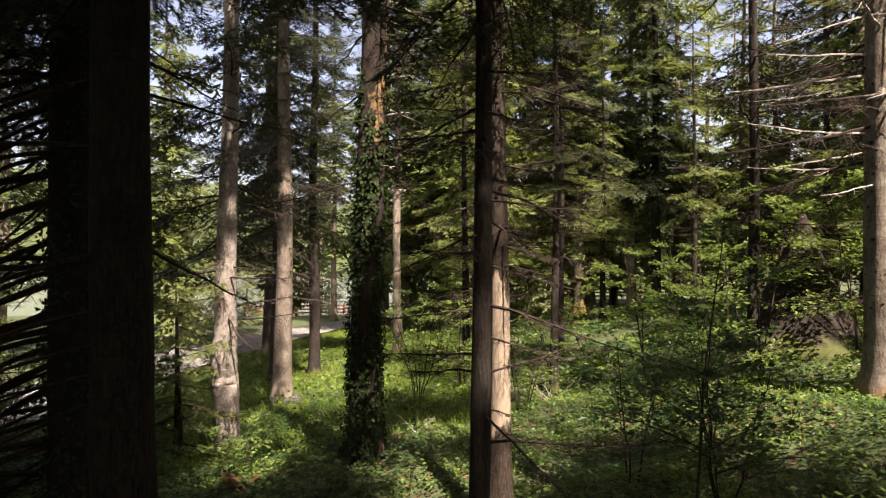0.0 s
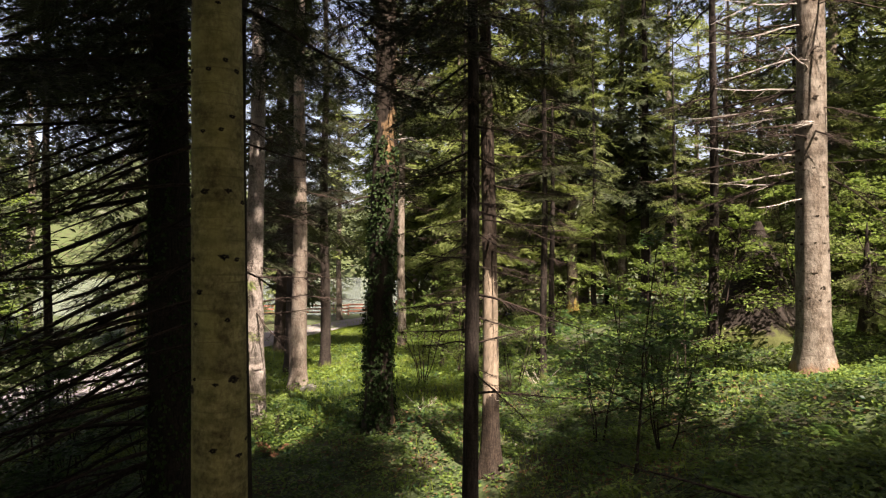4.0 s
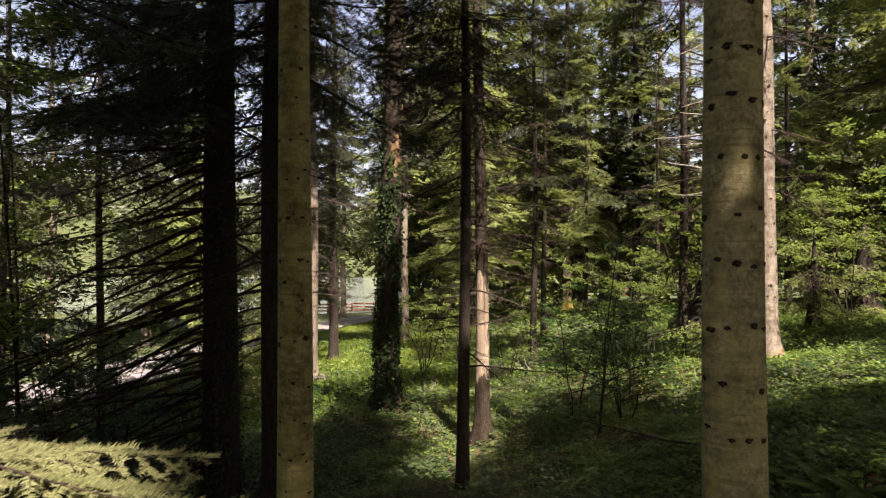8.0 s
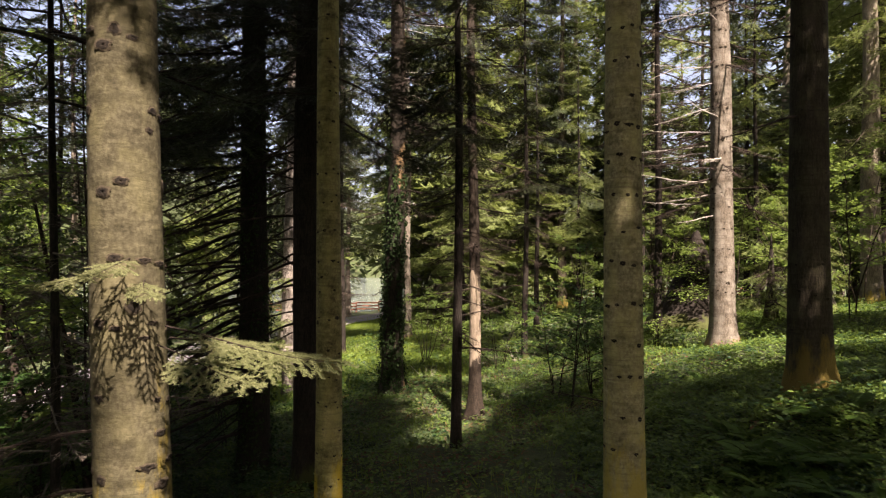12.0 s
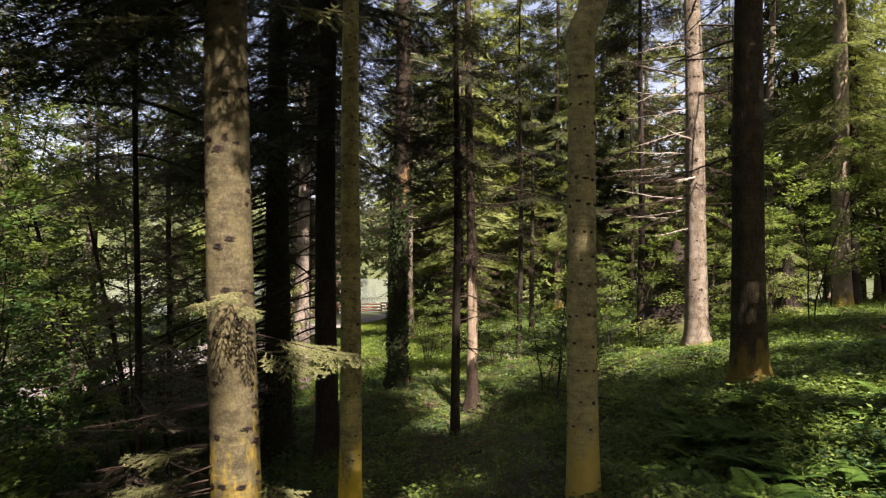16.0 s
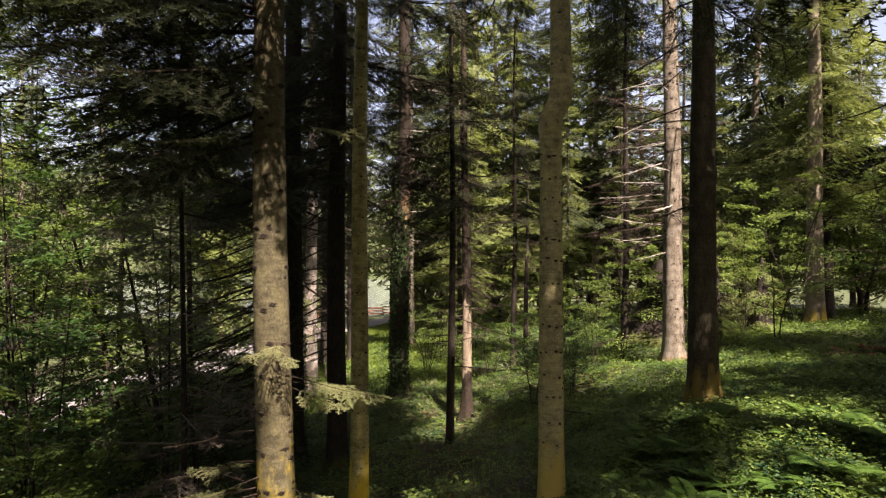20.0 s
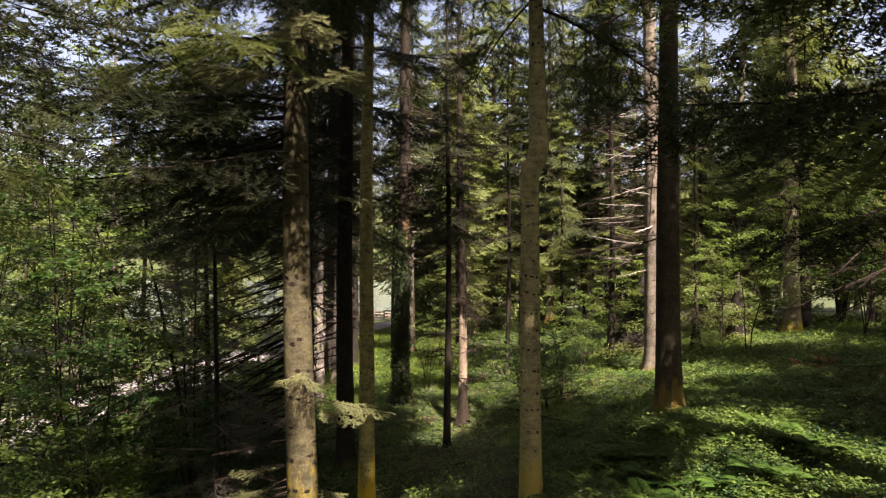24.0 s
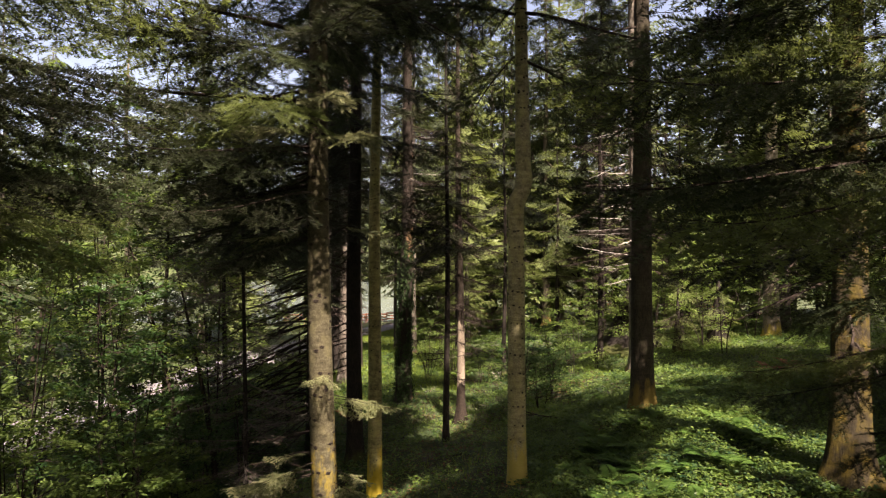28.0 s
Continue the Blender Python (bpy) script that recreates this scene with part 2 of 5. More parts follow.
# lighter needles: the sun on these crowns is partly put into the colour
NEEDLE_SUNLIT = leafy("sunlit_fir_needles", (0.045, 0.062, 0.016), (0.150, 0.185, 0.060), (0.27, 0.33, 0.07), 0.38)
NEEDLE_YOUNG = leafy("young_fir_needles", (0.11, 0.125, 0.05), (0.25, 0.26, 0.13), (0.33, 0.33, 0.15), 0.25)
LEAF = leafy("broad_leaf", (0.040, 0.074, 0.020), (0.150, 0.208, 0.052), (0.28, 0.39, 0.07), 0.42, 0.45, 0.12)
# deeper green than LEAF, with the shade over these plants in the colour
LEAF_SHADE = leafy("shaded_green_leaf", (0.012, 0.034, 0.011), (0.042, 0.086, 0.022), (0.12, 0.22, 0.03), 0.35, 0.35)
IVY = leafy("ivy_leaf", (0.010, 0.022, 0.008), (0.035, 0.06, 0.018), (0.06, 0.10, 0.02), 0.15, 0.5, 0.06)
COVER = leafy("ground_leaf", (0.010, 0.037, 0.018), (0.112, 0.170, 0.036), (0.26, 0.37, 0.045), 0.32, 0.45, 0.20, 0.48)
GRASS = leafy("grass_blade", (0.07, 0.12, 0.018), (0.21, 0.27, 0.04), (0.32, 0.42, 0.07), 0.4, 0.5)
FERN = leafy("fern_leaf", (0.03, 0.075, 0.015), (0.09, 0.16, 0.03), (0.2, 0.33, 0.05), 0.4, 0.5)
DRY_FERN = leafy("dry_fern", (0.09, 0.045, 0.025), (0.26, 0.13, 0.075), (0.2, 0.1, 0.05), 0.25, 0.8)
LITTER = leafy("dry_leaf", (0.06, 0.035, 0.02), (0.20, 0.12, 0.06), (0.2, 0.12, 0.05), 0.2, 0.8)
ROAD = rough_mat("pale_gravel", (0.135, 0.125, 0.125), (0.215, 0.20, 0.20), 3.0)
RAIL_WOOD = rough_mat("red_brown_wood", (0.20, 0.075, 0.045), (0.34, 0.14, 0.09), 8.0)
STONE = rough_mat("pale_stone", (0.07, 0.07, 0.055), (0.22, 0.21, 0.18), 9.0)


def ground_mat():
    m, nt, b = shader("forest_floor")
    fine = noisy(nt, coords(nt, (1, 1, 1), True), 14.0, 8.0, 0.7)
    mid = noisy(nt, coords(nt, (1, 1, 1), True), 1.1, 5.0, 0.6)
    soil = ramp(nt, fine, [(0.3, (0.010, 0.007, 0.005)), (0.55, (0.045, 0.031, 0.018)), (0.75, (0.11, 0.075, 0.045))])
    green = ramp(nt, fine, [(0.3, (0.010, 0.022, 0.005)), (0.7, (0.055, 0.08, 0.016))])
    col = mixc(nt, ramp(nt, mid, [(0.30, (0, 0, 0)), (0.50, (1, 1, 1))]), soil, green)
    nt.links.new(col, b.inputs["Base Color"])
    b.inputs["Roughness"].default_value = 0.95
    bump(nt, b, fine, 0.9, 0.03)
    return m


GROUND = ground_mat()
wm, nt, b = shader("lake_water")
b.inputs["Base Color"].default_value = (0.13, 0.155, 0.145, 1)
b.inputs["Roughness"].default_value = 0.12
bump(nt, b, noisy(nt, coords(nt, (1, 0.4, 1), True), 1.2), 0.25, 0.05)
WATER = wm


# ---- mesh tools ----
def mesh_of(name, verts, faces, mats, index=None, smooth=False):
    """A mesh from arrays: verts (n, 3) and a list of face arrays (each (k, 3) or (k, 4))."""
    me = bpy.data.meshes.new(name)
    verts = np.asarray(verts, dtype=np.float32)
    me.vertices.add(len(verts))
    me.vertices.foreach_set("co", verts.ravel())
    loops = np.concatenate([f.ravel() for f in faces]).astype(np.int32)
    counts = np.concatenate([np.full(len(f), f.shape[1]) for f in faces]).astype(np.int32)
    starts = np.concatenate([[0], np.cumsum(counts)[:-1]]).astype(np.int32)
    me.loops.add(len(loops))
    me.loops.foreach_set("vertex_index", loops)
    me.polygons.add(len(counts))
    me.polygons.foreach_set("loop_start", starts)
    for m in mats:
        me.materials.append(m)
    if index is not None:
        me.polygons.foreach_set("material_index", np.concatenate([np.full(len(f), i) for f, i in zip(faces, index)]).astype(np.int32))
    me.polygons.foreach_set("use_smooth", np.full(len(counts), smooth))
    me.update(calc_edges=True)
    return me


class Pile:
    """Gathers geometry in arrays, by material slot."""
    def __init__(self):
        self.v, self.f, self.i, self.n = [], [], [], 0

    def add(self, v, f, slot=0):
        if len(v) == 0:
            return
        self.v.append(v)
        self.f.append(np.asarray(f) + self.n)
        self.i.append(slot)
        self.n += len(v)

    def mesh(self, name, mats, smooth=False):
        return mesh_of(name, np.concatenate(self.v), self.f, mats, self.i, smooth)


def tube(points, radii, sides=6, cap=False):
    """A tapered tube along points, as arrays."""
    p = np.asarray(points, float)
    r = np.asarray(radii, float)
    t = np.gradient(p, axis=0)
    t /= np.linalg.norm(t, axis=1)[:, None] + 1e-9
    ref = np.array([0, 0, 1.0]) if abs(t[0, 2]) < 0.8 else np.array([1.0, 0, 0])
    u = np.cross(t, ref)
    u /= np.linalg.norm(u, axis=1)[:, None] + 1e-9
    w = np.cross(t, u)
    a = np.arange(sides) * 2 * np.pi / sides
    ring = u[:, None, :] * np.cos(a)[None, :, None] + w[:, None, :] * np.sin(a)[None, :, None]
    rr = r[:, None, None] if r.ndim == 1 else r[:, :, None]
    v = (p[:, None, :] + ring * rr).reshape(-1, 3)
    k = len(p)
    i, j = np.meshgrid(np.arange(k - 1), np.arange(sides), indexing="ij")
    n = (j + 1) % sides
    f = np.stack([i * sides + j, i * sides + n, (i + 1) * sides + n, (i + 1) * sides + j], -1).reshape(-1, 4)
    return v, f


def unit(a):
    return a / (np.linalg.norm(a, axis=-1, keepdims=True) + 1e-9)


def kites(pos, along, up, length, width, fold=0.25):
    """Leaves: folded four-cornered kites from pos along the given way."""
    along, side = unit(along), unit(np.cross(along, up))
    nrm = np.cross(side, along)
    L, W = length[:, None], width[:, None]
    mid = pos + along * L * 0.45
    v = np.stack([pos, mid + side * W * 0.5 + nrm * W * fold, pos + along * L, mid - side * W * 0.5 + nrm * W * fold], 1).reshape(-1, 3)
    f = np.arange(len(pos) * 4).reshape(-1, 4)
    return v, np.concatenate([f[:, [0, 1, 2]], f[:, [0, 2, 3]]])


def needles(start, end, size, width, step, rng, rows=3, sweep=0.75):
    """Needles (thin triangles) along straight twigs."""
    d = end - start
    ln = np.linalg.norm(d, axis=1)
    n = np.maximum(1, (ln / step).astype(int))
    idx = np.repeat(np.arange(len(n)), n)
    k = np.concatenate([np.arange(c) for c in n]) / n[idx]
    base = start[idx] + d[idx] * k[:, None]
    t = unit(d)[idx]
    side = unit(np.cross(t, np.array([0, 0, 1.0]) + rng.normal(0, 0.1, t.shape)))
    top = np.cross(side, t)
    vs, fs, off = [], [], 0
    for row in range(rows):
        a = {0: 1.0, 1: -1.0, 2: 0.0}[row]
        lift = 0.25 if row < 2 else 1.0
        w = unit(side * a + t * sweep + top * (lift + rng.normal(0, 0.25, len(idx))[:, None]))
        s = size * rng.uniform(0.7, 1.2, len(idx))[:, None]
        jit = rng.uniform(0, step, len(idx))[:, None]
        b0 = base + t * jit
        v = np.stack([b0 - t * width / 2, b0 + t * width / 2, b0 + w * s], 1).reshape(-1, 3)
        vs.append(v)
        fs.append(np.arange(len(v)).reshape(-1, 3) + off)
        off += len(v)
    return np.concatenate(vs), np.concatenate(fs)


def bough_arrays(L, seed, needle, width, step, spacing, droop=0.25, rows=2, sub=0.11, bare=0.12, spread=0.42, hang=-0.18, thick=0.014, sweep=0.75):
    """One conifer bough along +x: a drooping axis, flat side twigs and needles. Returns bark and needle arrays."""
    rng = np.random.default_rng(seed)
    s = np.linspace(0, 1, 8)
    yb = rng.normal(0, 0.05)
    axis = np.stack([L * s, L * yb * np.sin(s * 3), L * (-droop * s ** 1.4 + 0.45 * droop * s ** 4)], 1)
    pile = Pile()
    pile.add(*tube(axis, thick * L * (1 - s * 0.92), 4))
    A, B = [], []
    at = lambda q: np.array([np.interp(q, s, axis[:, c]) for c in range(3)])
    q = bare
    while q < 0.985:
        for sgn in (-1, 1):
            if rng.random() < 0.08:
                continue
            tl = L * (spread * (1 - q) ** 0.75 * min(1, (q - bare) * 4 + 0.45)) * rng.uniform(0.7, 1.15) + 0.05
            p = at(min(q + rng.uniform(-.01, .01), 1))
            ang = radians(rng.uniform(42, 66))
            w = np.array([math.cos(ang), sgn * math.sin(ang), rng.normal(hang, 0.16)])
            e = p + w * tl + np.array([0, 0, -0.12 * tl])
            A.append(p)
            B.append(e)
            g = sub
            while g < tl * 0.92:
                for s2 in (-1, 1):
                    c, sn = math.cos(radians(48 * s2)), math.sin(radians(48 * s2))
                    w2 = np.array([w[0] * c - w[1] * sn, w[0] * sn + w[1] * c, w[2] + rng.normal(hang * 0.8, 0.28)])
                    l2 = (tl - g) * 0.5 * rng.uniform(0.6, 1.1) + 0.03
                    p2 = p + (e - p) * g / tl
                    A.append(p2)
                    B.append(p2 + w2 * l2)
                g += sub * rng.uniform(0.85, 1.2)
        q += spacing / L
    A.append(at(0.55))
    B.append(at(1.0))
    A, B = np.array(A), np.array(B)
    tv, tf = [], []
    d = unit(B - A)
    sd = unit(np.cross(d, [0, 0, 1.0])) * 0.004
    tv = np.stack([A - sd, A + sd, B], 1).reshape(-1, 3)
    pile.add(tv, np.arange(len(tv)).reshape(-1, 3), 0)
    pile.add(*needles(A, B, needle, width, step, rng, rows, sweep), 1)
    return pile


def dead_arrays(L, seed, droop=0.1, twigs=16, curl=0.0, r0=0.014, forks=2):
    """A bare, dry branch along +x with thin twigs."""
    rng = np.random.default_rng(seed)
    s = np.linspace(0, 1, 9)
    wob = np.cumsum(rng.normal(0, 0.012, 9)) * L
    axis = np.stack([L * s, wob, L * (-droop * s ** 1.3 + curl * s ** 3) + np.cumsum(rng.normal(0, 0.006, 9)) * L], 1)
    pile = Pile()
    pile.add(*tube(axis, r0 * L ** 0.6 * (1 - 0.88 * s) + 0.0015, 5))
    for _ in range(twigs):
        q = rng.uniform(0.12, 0.95)
        p = np.array([np.interp(q, s, axis[:, c]) for c in range(3)])
        tl = L * rng.uniform(0.1, 0.38) * (1.1 - q)
        a = rng.uniform(35, 70) * rng.choice([-1, 1])
        w = np.array([math.cos(radians(a)), math.sin(radians(a)), rng.normal(-0.25, 0.25)])
        pts = np.stack([p, p + w * tl * 0.5 + [0, 0, -0.02], p + w * tl + [0, 0, -0.12 * tl]])
        pile.add(*tube(pts, [0.0045, 0.003, 0.0012], 3))
        for _ in range(forks):
            g = rng.uniform(0.2, 0.95)
            p2 = p + w * tl * g
            a2 = a + rng.uniform(25, 60) * rng.choice([-1, 1])
            w2 = np.array([math.cos(radians(a2)), math.sin(radians(a2)), rng.normal(-0.2, 0.2)])
            pile.add(*tube(np.stack([p2, p2 + w2 * tl * 0.35]), [0.0022, 0.001], 3))
    return pile


BOUGHS = {
    "near": [bough_arrays(1.3, 10 + i, 0.028, 0.008, 0.0075, 0.085, 0.16, 3, 0.10, 0.22, 0.36, -0.16, 0.006).mesh("bough", [TWIG, NEEDLE_YOUNG]) for i in range(3)],
    "mid": [bough_arrays(1.9, 20 + i, 0.110, 0.050, 0.054, 0.13, 0.34, 2, 0.18, 0.06, 0.46, -0.30, sweep=1.5).mesh("bough", [TWIG, NEEDLE]) for i in range(5)],
    "fine": [bough_arrays(1.9, 25 + i, 0.072, 0.0135, 0.029, 0.115, 0.32, 3, 0.15, 0.06, 0.46, -0.28, 0.010, sweep=1.5).mesh("bough", [TWIG, NEEDLE]) for i in range(4)],
    "shade": [bough_arrays(2.0, 35 + i, 0.085, 0.032, 0.044, 0.125, 0.30, 2, 0.16, 0.10, 0.48, -0.22, 0.010, sweep=1.4).mesh("bough", [TWIG, NEEDLE_SHADE]) for i in range(5)],
    # the fine boughs over again, with shade put into the needle colour
    "black": [bough_arrays(1.9, 25 + i, 0.072, 0.0135, 0.029, 0.115, 0.32, 3, 0.15, 0.06, 0.46, -0.28, 0.010, sweep=1.5).mesh("bough", [TWIG, NEEDLE_SHADE]) for i in range(4)],
    "light": [bough_arrays(1.7, 30 + i, 0.105, 0.040, 0.058, 0.13, 0.26, 2, 0.18, 0.06, 0.46, -0.28, sweep=1.4).mesh("bough", [TWIG, NEEDLE_SUNLIT]) for i in range(4)],
    "sparse": [bough_arrays(2.1, 40 + i, 0.075, 0.032, 0.050, 0.15, 0.28, 2, 0.17, 0.3, 0.40).mesh("bough", [TWIG, NEEDLE]) for i in range(4)],
    # plain, shaded and sunlit needle colours by turns: light painted on the boughs
    "hanging": [bough_arrays(2.6, 45 + i, 0.042, 0.013, 0.024, 0.105, 0.26, 3, 0.13, 0.10, 0.46, -0.24, 0.007).mesh("bough", [TWIG, (NEEDLE, NEEDLE_SHADE, NEEDLE_SUNLIT)[i]]) for i in range(3)],
}
FAR_BOUGHS = [bough_arrays(2.4, 50 + i, 0.24, 0.16, 0.18, 0.27, 0.34, 2, 0.34, 0.03, 0.46, -0.36, sweep=1.3) for i in range(4)]
DEAD = [dead_arrays(1.6, 60 + i, 0.10 + 0.06 * i, 30, 0.06, 0.012, 4).mesh("dead_branch", [TWIG]) for i in range(5)]
DROOP = [dead_arrays(2.0, 70 + i, 0.24 + 0.12 * i, 26, 0.10, 0.017, 4).mesh("dead_branch", [TWIG]) for i in range(4)]
GREY = [dead_arrays(1.6, 90 + i, 0.06 + 0.08 * i, 40, 0.10, 0.007, 5).mesh("dead_branch", [TWIG_GREY]) for i in range(4)]
PALE = [dead_arrays(1.3, 80 + i, -0.02 + 0.1 * i, 7, 0.05, 0.0115).mesh("dead_branch", [TWIG_PALE]) for i in range(4)]


def part(name, me, parent, m=None, label=""):
    ob = new(name, me)
    ob.parent = parent
    if m is not None:
        ob.matrix_basis = m
    return tagged(ob, label)


# ---- ground ----
# small rises and hollows round the trees' feet: place, height, width
FEET = [(0.45, 5.9, -0.27, 1.7), (-1.15, 9.5, 0.33, 1.3), (1.44, -0.24, 0.18, 0.9), (-1.31, -2.05, 0.12, 0.9), (5.95, 8.64, -0.15, 1.2), (2.35, 13.5, -0.28, 1.5), (12.39, 13.74, -0.2, 1.5), (-3.0, 5.35, -0.1, 1.0)]


def height(x, y):
    """The forest floor: it climbs to the right, falls to the left and gently away from the start."""
    x, y = np.asarray(x, float), np.asarray(y, float)
    s = np.tanh((x - 1) / 6)
    yy = np.minimum(y, 50) + np.minimum(0, y + 14) * -0.8
    z = 0.69 + 2.7 * s - 0.037 * yy - 0.025 * s * yy - 0.7 * np.tanh((x - 1) / 2.5)
    z = z - 0.30 * np.exp(-((x - 1.6) ** 2 + (y - 9) ** 2) / 9) + 0.25 * np.exp(-((x - 3.9) ** 2 + (y - 2) ** 2) / 6) - 0.55 * np.exp(-((x - 6.6) ** 2 + (y + 3.4) ** 2) / 4)
    for cx, cy, rise, wide in FEET:
        z = z + rise * np.exp(-((x - cx) ** 2 + (y - cy) ** 2) / wide ** 2)
    fade = 1 / (1 + (np.maximum(0, np.hypot(x, y) - 12) / 14) ** 2)
    z = z + fade * (0.05 * np.sin(1.7 * x + 0.8 * y) + 0.04 * np.sin(2.9 * y - 1.1 * x + 1) + 0.03 * np.sin(4.3 * x + 3.1 * y))
    z = np.where(y > 54, z - np.minimum(1.4, (y - 54) * 0.3), z)
    z = z + 40 * (1 - np.exp(-np.maximum(0, y - 195) / 90)) + 22 * (1 - np.exp(-np.maximum(0, np.abs(x) - 75) / 60)) * (np.abs(y - 120) > 70) + 18 * (1 - np.exp(-np.maximum(0, -60 - y) / 60))
    return z


def spaced(lo, hi, n, c, k):
    u = np.linspace(np.arcsinh((lo - c) / k), np.arcsinh((hi - c) / k), n)
    return c + k * np.sinh(u)


gx, gy = np.meshgrid(spaced(-900, 900, 240, 1, 9), spaced(-500, 1500, 260, 6, 9))
gz = height(gx, gy)
gv = np.stack([gx, gy, gz], -1).reshape(-1, 3)
ny, nx = gx.shape
i, j = np.meshgrid(np.arange(ny - 1), np.arange(nx - 1), indexing="ij")
gf = np.stack([i * nx + j, i * nx + j + 1, (i + 1) * nx + j + 1, (i + 1) * nx + j], -1).reshape(-1, 4)
tagged(new("ground", mesh_of("ground", gv, [gf], [GROUND], smooth=True)), "sloping forest floor of dark soil, moss and litter", "ground", kind="structure")


def ribbon(points, width, lift, mat, name, label, category):
    p = np.array(points, float)
    u = np.linspace(0, 1, 80)
    k = np.linspace(0, 1, len(p))
    c = np.stack([np.interp(u, k, p[:, 0]), np.interp(u, k, p[:, 1])], 1)
    for _ in range(30):
        c[1:-1] = (c[:-2] + c[2:]) / 2 * 0.5 + c[1:-1] * 0.5
    t = unit(np.gradient(c, axis=0))
    s = np.stack([t[:, 1], -t[:, 0]], 1)
    cols = np.linspace(-0.5, 0.5, 5) * width
    xy = c[:, None, :] + s[:, None, :] * cols[None, :, None]
    z = height(xy[..., 0], xy[..., 1]) + lift
    v = np.concatenate([xy, z[..., None]], -1).reshape(-1, 3)
    i, j = np.meshgrid(np.arange(79), np.arange(4), indexing="ij")
    f = np.stack([i * 5 + j, i * 5 + j + 1, (i + 1) * 5 + j + 1, (i + 1) * 5 + j], -1).reshape(-1, 4)
    return tagged(new(name, mesh_of(name, v, [f], [mat], smooth=True)), label, category, kind="structure")


ribbon([(-17, -20), (-15, 0), (-13, 12), (-12, 24), (-10, 36), (-5.5, 45), (0, 50), (3, 53), (5, 57)], 4.2, 0.14, ROAD, "road", "pale sunlit gravel path curving towards the lake", "road")
lv = np.array([[-700, 58, -3.0], [700, 58, -3.0], [700, 190, -3.0], [-700, 190, -3.0]], float)
tagged(new("water", mesh_of("water", lv, [np.array([[0, 1, 2, 3]])], [WATER])), "calm grey-green lake behind the trees", "lake", kind="structure")


# ---- conifers ----
def trunk_mesh(dia, h, bend, seed, flare=1.45, sides=18, mat=None, lumps=0.04, swell=()):
    """A tapered, slightly uneven trunk with a root flare. bend: function of height to a sideways offset (x, y)."""
    rng = np.random.default_rng(seed)
    z = np.concatenate([[-0.5, -0.1, 0.02, 0.12, 0.28, 0.5, 0.8], np.linspace(1.2, min(h, 12), 26), np.linspace(12.5, h, 8) if h > 13 else []])
    for at, wide, *_ in swell:
        z = np.union1d(z, np.linspace(max(0.9, at - 1.6 * wide), at + 1.6 * wide, 9))
    zc = np.clip(z, 0, h)
    r = dia / 2 * (1 - (zc / h) ** 1.1 * 0.93) * (1 + (flare - 1) * np.exp(-zc / 0.28)) / (1 - (2.5 / h) ** 1.1 * 0.93)
    off = np.array([bend(q) for q in zc])
    pts = np.stack([off[:, 0], off[:, 1], z], 1)
    a = np.arange(sides) * 2 * np.pi / sides
    ph = rng.uniform(0, 6.3, 4)
    rr = r[:, None] * (1 + lumps * np.sin(3 * a[None] + ph[0] + 0.5 * z[:, None]) + lumps * 0.7 * np.sin(5 * a[None] + ph[1] - 0.9 * z[:, None])
                       + 0.16 * (flare - 1) * np.exp(-zc / 0.3)[:, None] * np.sin(5 * a[None] + ph[2]) + rng.normal(0, lumps * 0.3, (len(z), sides)))
    for at, wide, much, az, tight in swell:
        rr = rr * (1 + much * np.exp(-((z - at) / wide) ** 2)[:, None] * (0.5 + 0.5 * np.cos(a[None] - radians(az - 90))) ** tight)
    v, f = tube(pts, rr, sides)
    return mesh_of("trunk", v, [f], [mat], smooth=True), lambda q: float(np.interp(q, z, r))


def straight(dx=0.0, dy=0.0, sway=0.03, ph=0.0):
    return lambda q: (dx * q + sway * math.sin(q * 0.7 + ph), dy * q + sway * math.sin(q * 0.5 + ph + 1))


